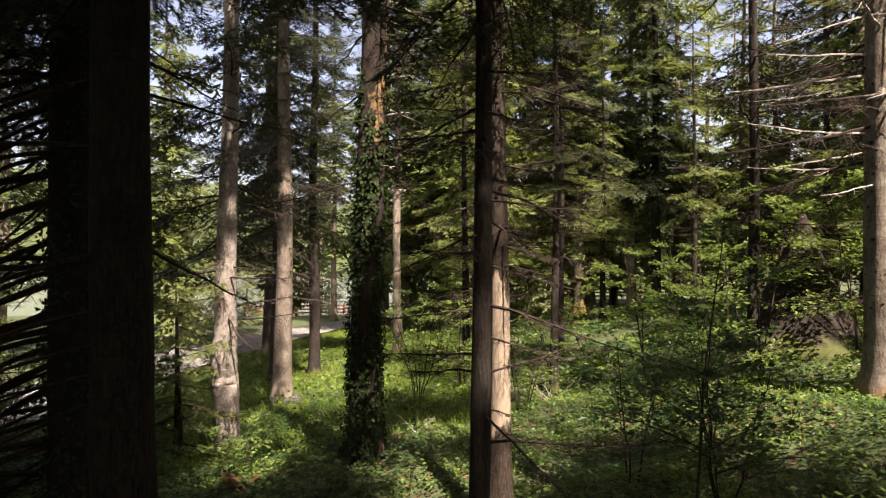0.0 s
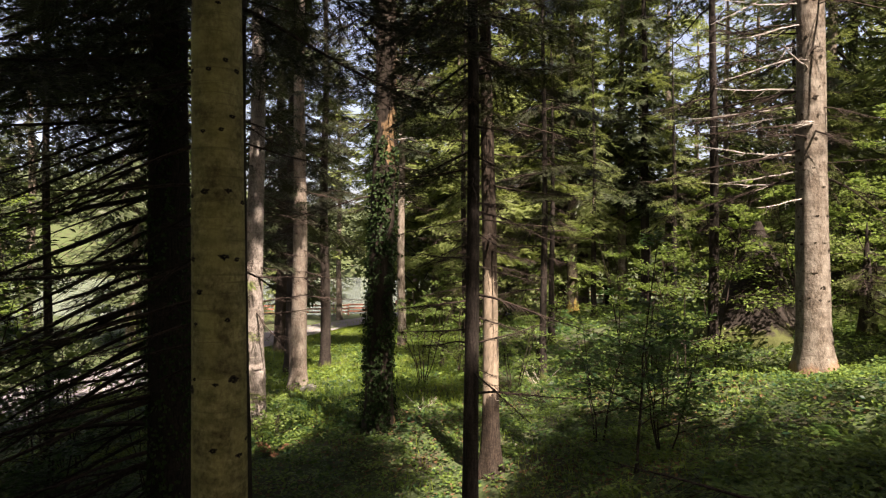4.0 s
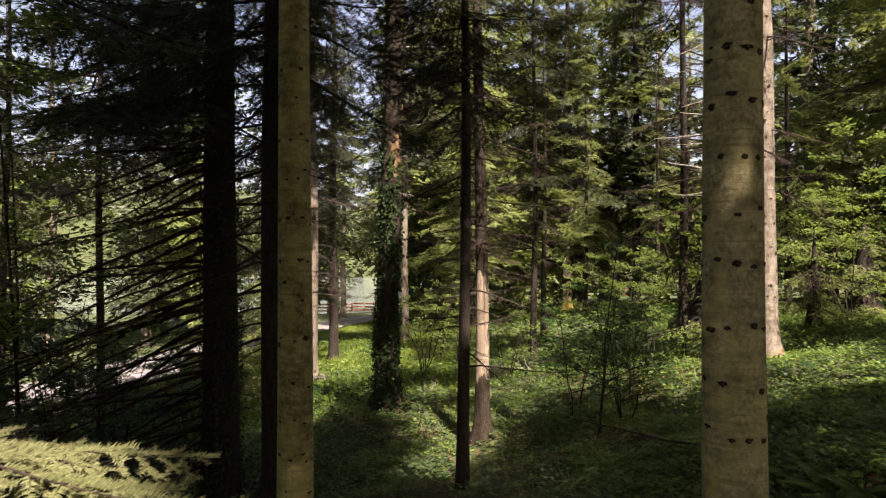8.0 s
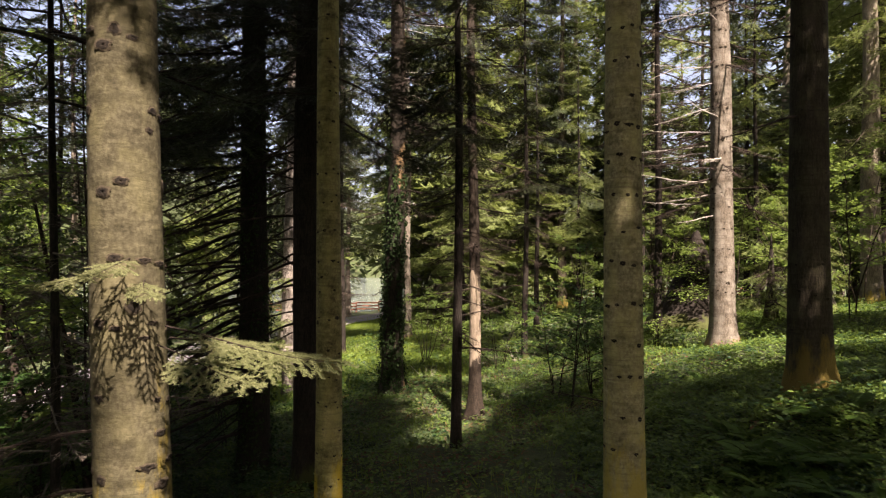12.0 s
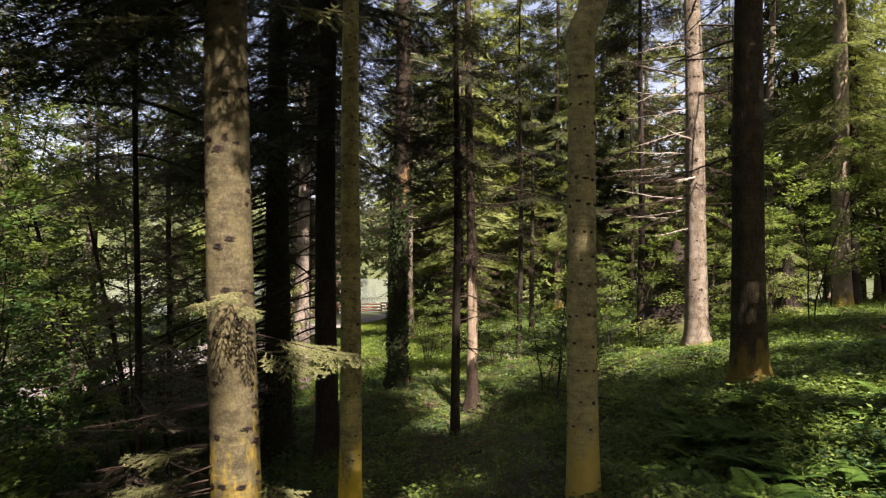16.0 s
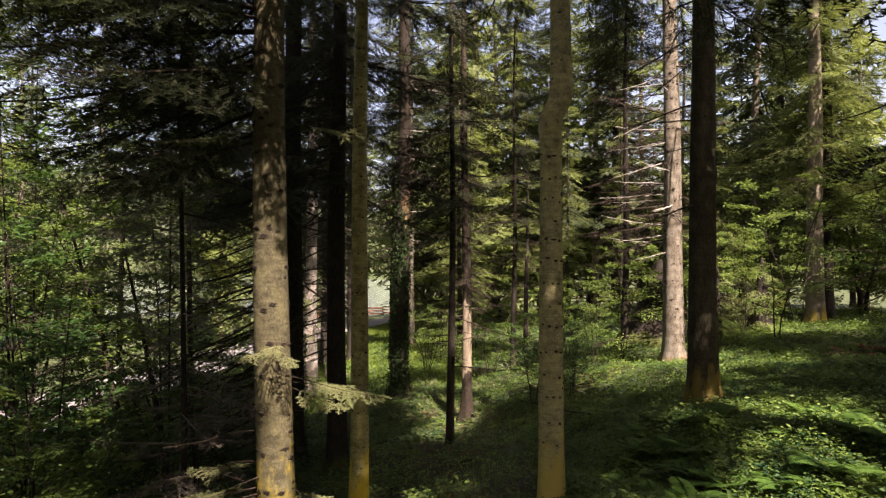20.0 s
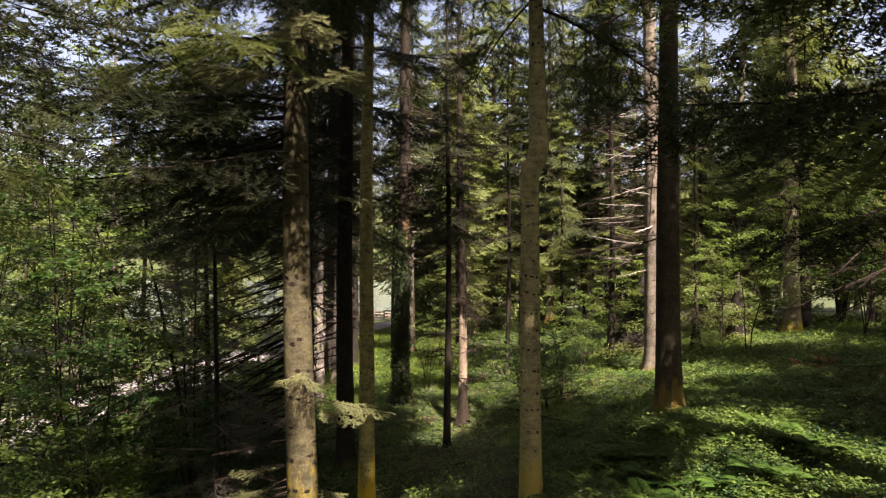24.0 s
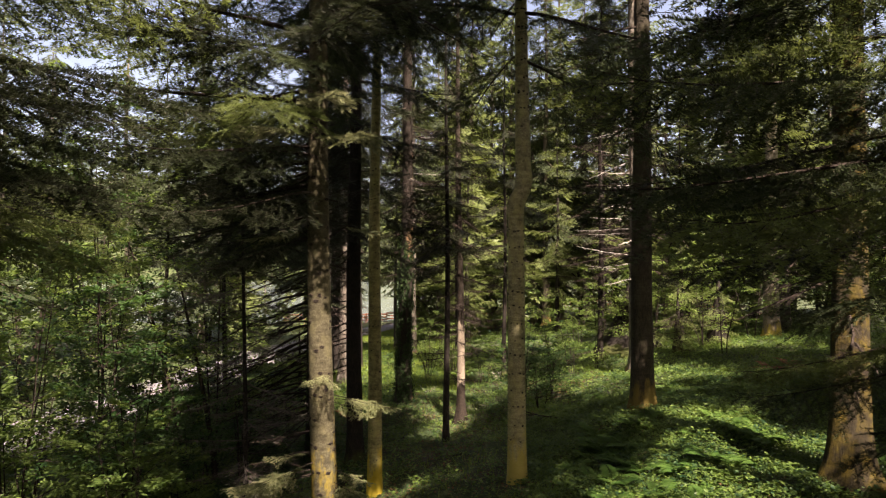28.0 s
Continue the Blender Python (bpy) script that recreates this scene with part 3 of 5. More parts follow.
# openings in the canopy: ground or shrub spots that the sun reaches, with their radius
SUN_GAPS = [(-2.6, -2.7, 1.7, 0.35), (0.62, 7.0, 1.1, 0.3), (0.62, 7.0, 2.1, 0.3),
    # the sprigs and the upper part of the pale trunk, the trunks by the lawn
    (-1.35, -2.1, 4.7, 0.05), (-0.55, -2.35, 2.75, 0.35), (-2.3, -2.6, 1.8, 0.3), (-3.1, 0.2, 2.4, 0.5), (-4.14, 12.46, 0.9, 0.55), (-4.14, 12.46, 2.3, 0.5),
    # the bright floor under the pinkish spruce and on the rise
    (5.95, 8.6, 1.9, 0.2), (5.9, 8.6, 4.0, 0.2), (5.85, 8.6, 5.6, 0.2), (4.2, 7.4, 1.0, 0.8), (5.0, 5.9, 1.3, 0.75), (3.9, 8.5, 0.9, 0.45), (5.3, 7.6, 1.1, 0.4), (4.3, 0.35, 1.65, 0.15), (4.95, 1.45, 1.8, 0.05), (4.3, -1.2, 1.55, 0.25), (2.9, -0.95, 1.25, 0.05), (3.6, -1.9, 1.45, 0.1),
    # small spots between the thin trunks, the lawn and the clearing behind
    (1.4, 8.6, 0.2, 0.15), (-0.4, 5.9, 0.2, 0.05), (-0.5, 1.5, 0.4, 0.0), (-0.3, 10.6, 0.1, 0.35), (-3.5, 10.5, -0.5, 0.55), (-3.2, 15.5, -0.5, 1.2), (-2.5, 12.5, -0.2, 0.5), (-2.9, 17.5, -0.6, 1.0), (-3.8, 20.0, -0.7, 1.6), (2.0, 11.0, 0.2, 0.4), (3.5, 15.3, 0.5, 1.0),
    # leaves and boughs that catch the sun
    (5.0, 10.2, 2.4, 0.55), (7.0, 10.6, 2.6, 0.7), (0.0, 14.5, 1.6, 1.0), (3.6, 12.5, 1.6, 0.8), (6.3, 13.6, 2.6, 0.8), (9.5, 11.5, 3.5, 1.2), (11.0, 9.5, 4.5, 1.0), (3.2, -5.8, 5.8, 0.4), (3.5, -5.3, 4.9, 0.3),
    (-5.2, -2.2, 1.2, 0.8), (-6.4, -3.2, 1.6, 0.5), (-6.6, -0.6, 3.0, 0.5), (-8.0, 1.6, 4.5, 0.4), (-5.7, 1.6, 3.5, 0.4), (-7.0, -3.0, 2.0, 0.6), (-7.0, 3.0, 4.6, 0.4)]
GAP_P = np.array([g[:3] for g in SUN_GAPS])
GAP_R = np.array([g[3] for g in SUN_GAPS])
GAP_D = np.array(to_sun)


def in_gap(p, reach):
    """Whether a bough at p would close one of the openings."""
    v = np.array(p)[None] - GAP_P
    along = v @ GAP_D
    off = np.linalg.norm(v - along[:, None] * GAP_D, axis=1)
    return bool(np.any((off < GAP_R + reach) & (along > 0.8)))


def crown_mesh(h, start, n, seed, size, mats, at=None):
    rng = np.random.default_rng(seed)
    pile = Pile()
    for k in range(n):
        q = start + (h * 0.98 - start) * ((k + rng.random()) / n)
        b = FAR_BOUGHS[int(rng.integers(len(FAR_BOUGHS)))]
        s = size * (0.38 + 0.75 * (1 - (q - start) / (h - start)) ** 0.75) * rng.uniform(0.55, 1.3)
        m = np.array(pose(0, 0, q, 0, 0, k * 137.5 + rng.uniform(-40, 40)) @ pose(0, 0, 0, rng.uniform(-22, 22), rng.normal(6, 15), 0) @ Matrix.Scale(s, 4))
        if at is not None:
            w = np.array(at @ Matrix([list(r) for r in m]) @ Matrix.Diagonal((2.4, 1, 1, 1)))
            if any(in_gap(w[:3, 3] + w[:3, 0] * c, 0.15 + 0.4 * s) for c in (0.3, 0.65, 0.95)) and rng.random() < 0.98:
                continue
        off = pile.n
        v = np.concatenate(b.v) @ m[:3, :3].T + m[:3, 3]
        for f, slot in zip(b.f, b.i):
            pile.f.append(f + off)
            pile.i.append(slot)
        pile.v.append(v)
        pile.n += len(v)
    return pile.mesh("crown", mats) if pile.n else None


def conifer(x, y, dia, h, mat, seed, label, bend=None, base=None, crown=(6, 40, "mid", 1.0), dead=(), scars=0, flare=1.45, name="fir_tree", group="", lumps=0.04, dense=5.4, scar_size=1.0, whorl=0.0, swell=()):
    """A conifer: trunk, dry branches, live boughs and branch scars. crown: start height, number, kind, size."""
    rng = np.random.default_rng(seed)
    z0 = float(height(x, y)) if base is None else base
    bend = bend or straight(0, 0, 0.03, seed)
    tree = tagged(new(name), label, "tree", group)
    tree.matrix_basis = pose(x, y, z0, 0, 0, 0)
    tm, radius = trunk_mesh(dia, h, bend, seed, flare, 18, mat, lumps, swell)
    stem = part("trunk", tm, tree)
    start, n, kind, size = crown
    seen = min(h * 0.97, max(start + 1.5, 7.4 + 0.40 * (y + 10.7) - z0))
    n = max(4, int((seen - start) * dense)) if h > 4 else 22
    if h > seen + 1.5:
        top_m = pose(*bend(seen), seen - 0.3, 0, 0, seed * 50)
        top = crown_mesh(h - seen, 0, max(8, int((9.0 if y < 4 else 6.0) * (h - seen))), 290 + seed, size * 1.1, [TWIG, NEEDLE_SUNLIT if kind == "light" else NEEDLE], tree.matrix_basis @ top_m)
        if top:
            part("crown", top, tree, top_m)
    for k in range(n):
        q = start + (seen - start) * (k + rng.random()) / n
        az = k * 137.5 + rng.uniform(-25, 25)
        s = size * (0.35 + 0.75 * (1 - (q - start) / (h - start)) ** 0.8) * rng.uniform(0.6, 1.25)
        ox, oy = bend(q)
        m = pose(ox, oy, q, 0, 0, az) @ pose(0, 0, 0, rng.uniform(-20, 20), rng.normal(3, 12), 0) @ Matrix.Scale(s, 4)
        w = tree.matrix_basis @ m
        if any(in_gap(w @ Vector((c, 0, -0.15 * c)), 0.05 + 0.3 * s) for c in (0.5, 1.1, 1.7)) and rng.random() < 0.98:
            continue
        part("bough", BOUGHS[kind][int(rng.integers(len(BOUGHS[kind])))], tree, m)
    for lo, hi, n, lib, size, az0, az1 in dead:
        for k in range(n):
            q = lo + (hi - lo) * (k + rng.random()) / n
            az = rng.uniform(az0, az1)
            ox, oy = bend(q)
            s = size * rng.uniform(0.5, 1.2)
            rr = radius(q) * 0.85
            m = pose(ox, oy, q, 0, 0, az) @ pose(rr, 0, 0, rng.uniform(-180, 180) * 0.1, rng.uniform(-12, 10), 0) @ Matrix.Scale(s, 4)
            part("dead_branch", lib[int(rng.integers(len(lib)))], tree, m)
    q = 0.4
    while whorl and q < 8.5:                      # scars in rings, where whole whorls of branches dropped
        q += whorl * rng.uniform(0.85, 1.15)
        first = rng.uniform(0, 360)
        for k in range(9):
            if rng.random() < 0.25:
                continue
            zq = q + rng.normal(0, 0.022)
            ox, oy = bend(zq)
            s = rng.uniform(0.42, 0.72) * scar_size
            m = pose(ox, oy, zq, 0, 0, first + k * 40 + rng.uniform(-9, 9)) @ pose(radius(zq) * 1.018, 0, 0, 0, 90, 0) @ Matrix.Diagonal((s * rng.uniform(0.5, 0.8), s * rng.uniform(0.9, 1.35), s * 0.6, 1))
            part("branch_scar", SCARS[int(rng.integers(4))], stem, m)
    for k in range(scars):
        q = 0.5 + (min(h, 8.5) - 0.5) * (k + rng.random() * 3.0) / scars
        az = rng.uniform(0, 360)
        ox, oy = bend(q)
        s = rng.uniform(0.3, 0.85) * scar_size
        m = pose(ox, oy, q, 0, 0, az) @ pose(radius(q) * 1.018, 0, 0, 0, 90, 0) @ Matrix.Diagonal((s * rng.uniform(0.6, 1.25), s * rng.uniform(0.8, 1.5), s * 0.8, 1))
        part("branch_scar", SCARS[int(rng.integers(4))], stem, m)
    return tree, bend, radius


def scar_mesh(seed, drip):
    """A low uneven smudge with a small raised eye, where a branch has dropped."""
    rng = np.random.default_rng(seed)
    n = 13
    a = np.arange(n) * 2 * np.pi / n
    wob = np.maximum(0.6, 1 + rng.normal(0, 0.16, n))
    wob[np.abs(a - np.pi * 0.0) < 0.4] += drip
    rings = [(0.036, -0.006), (0.025, 0.0012), (0.012, 0.004), (0.005, 0.001)]
    v = np.concatenate([np.stack([r * np.cos(a) * wob, r * np.sin(a) * wob, np.full(n, z)], 1) for r, z in rings])
    i, j = np.meshgrid(np.arange(3), np.arange(n), indexing="ij")
    f = np.stack([i * n + j, i * n + (j + 1) % n, (i + 1) * n + (j + 1) % n, (i + 1) * n + j], -1).reshape(-1, 4)
    return mesh_of("branch_scar", v, [f[:n], f[n:]], [SCAR, SCAR_RIM], [1, 0], smooth=True)


SCARS = [scar_mesh(k, d) for k, d in enumerate((0.0, 0.1, 0.0, 0.2))]
SCAR_MESH = SCARS[0]

# the trees that the camera passes, from its start to its end
conifer(-1.063, 1.254, 0.242, 17, BARK_OLIVE, 1, "slim olive-grey fir trunk dotted with branch scars, lichened foot", straight(0.004, 0, 0.02, 1), 0.18, (8.3, 34, "fine", 0.9), scars=30, whorl=0.275, scar_size=0.75, lumps=0.012, flare=1.2, dead=[(3.5, 8.0, 5, DEAD, 0.5, 150, 260)])
kink = lambda q: (-0.004 * q + 0.11 / (1 + math.exp(-(q - 4.62) / 0.07)) - 0.008 * max(0.0, q - 5.2), 0.02 * math.sin(q))
conifer(1.44, -0.24, 0.275, 18, BARK_PLAIN, 2, "grey-brown fir with a kinked trunk and many branch scars", kink, 0.97, (6.8, 36, "fine", 1.35), dense=6.5, scars=30, whorl=0.27, lumps=0.014, flare=1.15, swell=[(4.42, 0.17, 0.30, 190, 1.0), (4.85, 0.22, 0.34, 10, 1.0), (5.5, 0.3, 0.16, 40, 1.0)])
conifer(-1.31, -2.05, 0.32, 19, BARK_GREY, 3, "pale sunlit fir trunk with dark branch scars and yellow lichen", straight(-0.02, 0, 0.02, 2), 0.45, (6.6, 40, "fine", 1.3), dense=6.5, scars=60, whorl=0.31, scar_size=1.6, lumps=0.012, flare=1.25)
conifer(4.17, 2.20, 0.40, 20, BARK_MOSSY, 4, "dark spruce with a moss-yellowed foot", straight(0.0, 0, 0.02, 3), 1.58, (8.0, 40, "fine", 0.85), dead=[(3.0, 8.0, 10, DROOP, 0.75, 150, 235), (5, 8, 6, DEAD, 0.6, -60, 120)], scars=10, whorl=0.33)
conifer(5.95, 8.64, 0.47, 22, BARK_PINK, 5, "tall pale pinkish spruce with bleached dry branches", straight(-0.012, 0, 0.02, 4), 1.2, (6.0, 46, "shade", 0.95), dead=[(2.6, 7.5, 18, PALE, 1.1, 130, 250), (3.0, 8, 42, DEAD, 1.15, 0, 360)], scars=40, whorl=0.4, scar_size=1.5, dense=7)
conifer(0.265, 4.42, 0.13, 13, BARK_SHADE, 6, "thin black-looking fir stem full of dry branches", straight(-0.002, 0, 0.02, 5), 0.10, (4.6, 30, "shade", 0.62), dense=8, dead=[(1.6, 6.5, 40, DEAD, 0.66, 0, 360)])
conifer(0.64, 7.08, 0.205, 16, BARK_STRIPPED, 7, "dark fir whose lower bark is stripped to pale wood", straight(-0.012, 0, 0.015, 6), -0.02, (4.5, 30, "shade", 0.72), dense=8, dead=[(2.4, 7.5, 40, DEAD, 0.85, 0, 360)], flare=2.1)
conifer(-3.00, 5.35, 0.46, 21, BARK_SHADE, 8, "black-looking spruce with long drooping dry branches", straight(-0.004, 0, 0.02, 7), -0.5, (5.2, 40, "black", 1.2), dense=5.0, dead=[(0.8, 7.0, 72, DROOP, 1.15, 130, 250), (3.6, 7.0, 14, DROOP, 0.8, -80, 120)])
conifer(-1.80, 3.65, 0.33, 20, BARK_SHADE, 9, "dark reddish-brown spruce trunk in deep shade", straight(0.002, 0, 0.02, 8), 0.0, (5.0, 36, "black", 1.0), dense=6, dead=[(2.0, 7.5, 36, DROOP, 0.6, 120, 250)])
conifer(-4.14, 12.46, 0.40, 19, BARK_KNOT, 10, "pale spruce with a knotted bulge and a hole", straight(0.0, 0, 0.03, 9), -0.75, (3.2, 36, "shade", 0.95), dense=6, dead=[(2.4, 6.5, 26, DEAD, 1.1, 0, 360)], flare=1.35, lumps=0.05, swell=[(1.75, 0.38, 0.42, 205, 0.8), (1.2, 0.35, 0.30, 250, 1.0), (1.45, 0.10, -0.25, 262, 6.0), (2.4, 0.3, 0.1, 0, 1.0)])
conifer(-4.36, 17.7, 0.46, 21, BARK_FAR, 11, "grey spruce trunk with stripped bark", None, -0.95, (3.8, 36, "shade", 0.95), dense=5.5, dead=[(2.6, 7.5, 26, DEAD, 1.1, 0, 360)])
conifer(-5.2, 20.5, 0.5, 21, BARK_SHADE, 12, "dark spruce trunk beside the path", None, None, (4.8, 34, "shade", 1.0), dense=5, dead=[(3.0, 7.5, 14, DEAD, 1.0, 0, 360)])
conifer(-4.3, 21.5, 0.34, 20, BARK_SHADE, 13, "slender dark spruce trunk on the lawn edge", None, None, (5.0, 30, "shade", 0.85))
ivy_tree, ivy_bend, ivy_r = conifer(-1.10, 9.27, 0.42, 22, BARK_WOUND, 14, "tall spruce wrapped in dark ivy to half its height", straight(0.012, 0, 0.03, 10), 0.08, (6.0, 40, "shade", 0.95), dense=9, dead=[(3.6, 8.5, 14, PALE, 0.7, -70, 70), (3.8, 9.5, 44, DEAD, 1.0, 0, 360)])
conifer(12.39, 13.74, 0.52, 22, BARK_YELLOW, 15, "stout spruce with yellow lichen on its foot", None, 1.6, (4.5, 40, "light", 1.2), dead=[(2.6, 5.5, 12, DEAD, 0.9, 0, 360)])
conifer(13.4, 14.8, 0.42, 21, BARK_SHADE, 16, "dark spruce standing behind a lichened one", None, None, (4.0, 36, "light", 1.2))
conifer(2.35, 13.5, 0.15, 13, BARK_SHADE, 17, "thin dark spruce with dry side branches", None, 0.1, (2.9, 30, "shade", 1.0), dense=7, dead=[(1.6, 7.5, 38, DEAD, 0.9, 0, 360)])
conifer(5.42, 11.25, 0.18, 15, BARK_SHADE, 18, "thin dark fir among light-green saplings", None, None, (2.7, 46, "shade", 1.15), dense=8, dead=[(1.6, 8, 42, DEAD, 1.0, 0, 360)])
conifer(9.75, 29.6, 0.42, 24, BARK_SHADE, 19, "dark spruce deep in the wood", None, None, (5.0, 40, "mid", 1.4))
conifer(-8.0, 47.4, 0.42, 24, BARK_FAR, 20, "pale straight trunk beside the lake path", None, None, (9.0, 26, "mid", 1.5))
conifer(-1.64, 23.1, 0.30, 21, BARK_PINK, 21, "pale slim trunk behind the leafy shrubs", None, None, (7.5, 30, "mid", 1.2), dead=[(3.5, 8, 12, DEAD, 0.9, 0, 360)])
conifer(5.60, -2.2, 0.42, 20, BARK_GOLD, 22, "gnarled fir trunk crusted with yellow lichen", straight(0.0, 0, 0.03, 11), None, (8.6, 44, "sparse", 0.6), dead=[(1.6, 4.4, 8, DROOP, 0.8, 100, 250)], lumps=0.07, flare=1.7)

# the same wood further off and beside: whole crowns in one mesh each
FAR_KINDS = []
# the last two kinds look sunlit partly by their lighter needle colour
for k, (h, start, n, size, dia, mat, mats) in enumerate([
        (22, 2.5, 62, 1.3, 0.40, BARK_FAR, [TWIG, NEEDLE]), (25, 4.0, 66, 1.5, 0.48, BARK_SHADE, [TWIG, NEEDLE]),
        (19, 1.5, 56, 1.25, 0.34, BARK_FAR, [TWIG, NEEDLE_SUNLIT]), (23, 3.5, 62, 1.45, 0.44, BARK_PINK, [TWIG, NEEDLE_SUNLIT])]):
    FAR_KINDS.append((crown_mesh(h, start, n, 300 + k, size, mats), trunk_mesh(dia, h, straight(0, 0, 0.06, k), 310 + k, 1.4, 10, mat)[0], h, (h, start, n, 300 + k, size, mats), crown_mesh(h, start, int(n * 0.58), 320 + k, size * 1.12, mats)))


def far_tree(x, y, kind, turn, size, label, group):
    crown, trunk, h, own, thin = FAR_KINDS[kind]
    if y > 36 or y < -13 or abs(x) > 17:
        crown = thin
    tree = tagged(new("spruce_tree"), label, "tree", group)
    tree.matrix_basis = pose(x, y, float(height(x, y)) - 0.05, 0, 0, turn) @ Matrix.Scale(size, 4)
    part("trunk", trunk, tree)
    if -16 < y < 4 and 0 < x < 16:      # next to the openings: a crown of its own
        crown = crown_mesh(*own, tree.matrix_basis)
    part("crown", crown, tree)
    return tree


FAR_LABELS = ["dense dark-green spruce in the wood behind", "tall dark spruce with a bare lower trunk", "light-green fir catching the sun in the wood", "tall sunlit spruce with a reddish trunk"]
rng = np.random.default_rng(5)
placed = []
tries = 0
while len(placed) < 38 and tries < 4000:
    tries += 1
    x, y = rng.uniform(-34, 38), rng.uniform(15, 52)
    if abs(x) > 0.75 * (y + 12) + 3:
        continue
    if x < 0.5 and y < 50 and abs(x + 0.17 * y) < 3.8:      # open strip of lawn to the lake
        continue
    if x < -6 and abs(x + 12.5 - max(0, y - 24) * 0.25) < 4.0:              # the path
        continue
    if y > 43 and x < 6:
        continue
    if y < 24 and abs(x) < 3.5:
        continue
    if ((x - 6) / 8) ** 2 + ((y - 21) / 8) ** 2 < 1:      # a small clearing
        continue
    if any(math.hypot(x - a, y - c) < 3.6 for a, c in placed):
        continue
    placed.append((x, y))
    k = int(rng.integers(4))
    far_tree(x, y, k, rng.uniform(0, 360), rng.uniform(0.85, 1.15), FAR_LABELS[k], "spruces of the wood")
# added beside and behind, out of view, to close the place and cut skylight
for x, y, k in [(-14, -4, 0), (-18, 4, 2), (-19, 12, 1), (-22, 20, 0), (19, 5, 1), (22, -6, 0), (-2, -19, 3), (-8, -15, 0), (-13, -11, 1)]:
    far_tree(x, y, k, k * 70 + x * 13, 1.0, FAR_LABELS[k], "spruces of the wood")

# an added outer ring, unseen, that blocks low skylight from behind
for n, (x, y) in enumerate([(-21, -18), (-15, -24), (-9, -27), (-3, -25), (3, -28), (9, -26), (15, -25), (22, -20), (-19, -9), (-23, -3), (-16, 1), (25, 2)]):
    far_tree(x, y, (0, 1)[n % 2], n * 47, 1.0, FAR_LABELS[(0, 1)[n % 2]], "spruces of the wood")

# more unseen trees, added to darken what the sky lights from behind
for n, (x, y) in enumerate([(7.5, -10.8), (2.8, -15.0), (-3.6, -14.0), (10.5, -14.5), (-7.5, -9.5), (-10.5, -7.0), (14.5, -9.0), (-1.0, -16.5)]):
    far_tree(x, y, (0, 2, 1)[n % 3], n * 63, 0.85 if x < -5 else 0.6 if n % 3 != 2 else 0.52, FAR_LABELS[(0, 2, 1)[n % 3]], "spruces of the wood")
# trunks out of view: trees added to shade the floor on the right
far_tree(7.8, -2.2, 1, 40, 0.95, FAR_LABELS[1], "spruces of the wood")
far_tree(12.4, 1.0, 0, 30, 0.5, FAR_LABELS[0], "spruces of the wood")
far_tree(10.4, 0.0, 1, 200, 0.8, FAR_LABELS[1], "spruces of the wood")
far_tree(8.2, -9.6, 0, 100, 0.95, FAR_LABELS[0], "spruces of the wood")
far_tree(6.0, -11.6, 0, 10, 1.0, FAR_LABELS[0], "spruces of the wood")
# unseen, added towards the sun to deepen the shade ahead
for n, (x, y, k, size) in enumerate([(12.8, -2.5, 1, 1.0), (10.6, -6.2, 1, 1.0), (14.8, 2.6, 1, 1.0), (3.2, -12.8, 1, 1.0), (0.4, -15.0, 0, 1.0), (5.8, -15.5, 1, 0.95)]):
    far_tree(x, y, k, 20 + n * 57, size, FAR_LABELS[k], "spruces of the wood")
# two more out of view, added to block the sky on the right
for n, (x, y, k, size) in enumerate([(19.5, 4.6, 0, 1.0), (22, 15.5, 1, 1.0)]):
    far_tree(x, y, k, 140 + n * 67, size, FAR_LABELS[k], "spruces of the wood")
# added out of view: its high crown shades the pale trunk
conifer(2.3, -9.3, 0.34, 20, BARK_SHADE, 438, "unseen fir beside the way, added for its shade", None, None, (8.6, 40, "fine", 1.25), dense=8)
# likewise unseen and kept only for shade
far_tree(12.0, 1.2, 2, 80, 0.65, FAR_LABELS[2], "spruces of the wood")
for x, y, k in [(1.6, 29.5, 3), (-0.6, 36, 3), (4.4, 33, 3), (9.0, 31, 3), (13.5, 29, 2), (2.0, 44, 1), (7, 38, 0), (17, 25, 1), (-11, 58, 0), (-1, 57, 2), (-3.2, 57.5, 1), (2.5, 57.5, 0), (6, 58, 1), (-15, 57, 1), (10, 59, 3)]:
    far_tree(x, y, k, k * 50 + x * 29, 1.0, FAR_LABELS[k], "spruces of the wood")

for n, (x, y, k, size) in enumerate([(-3.2, 36, 3, 1.1), (3.2, 36, 3, 1.15), (-7.6, 28.5, 1, 1.1), (5.4, 43, 1, 1.1), (13.5, 37, 3, 1.1), (-2.2, 47, 0, 1.1), (11, 42, 3, 1.1), (-15.8, 31, 0, 1.1), (-16.5, 39, 2, 1.0), (1.0, 44, 0, 1.1), (8.0, 35, 3, 1.15)]):
    far_tree(x, y, k, n * 71, size, FAR_LABELS[k], "spruces of the wood")
for n, (x, y, size) in enumerate([(-13.2, 40, 0.36), (-15.5, 44, 0.42), (-12.2, 45, 0.34), (-18, 46, 0.45), (-15, 49.5, 0.4), (-11.6, 49.5, 0.36), (-19.5, 41, 0.42), (-9.0, 51.0, 0.3)]):
    far_tree(x, y, 2, n * 83, size, "low light-green fir beyond the gravel path", "low firs beyond the path")

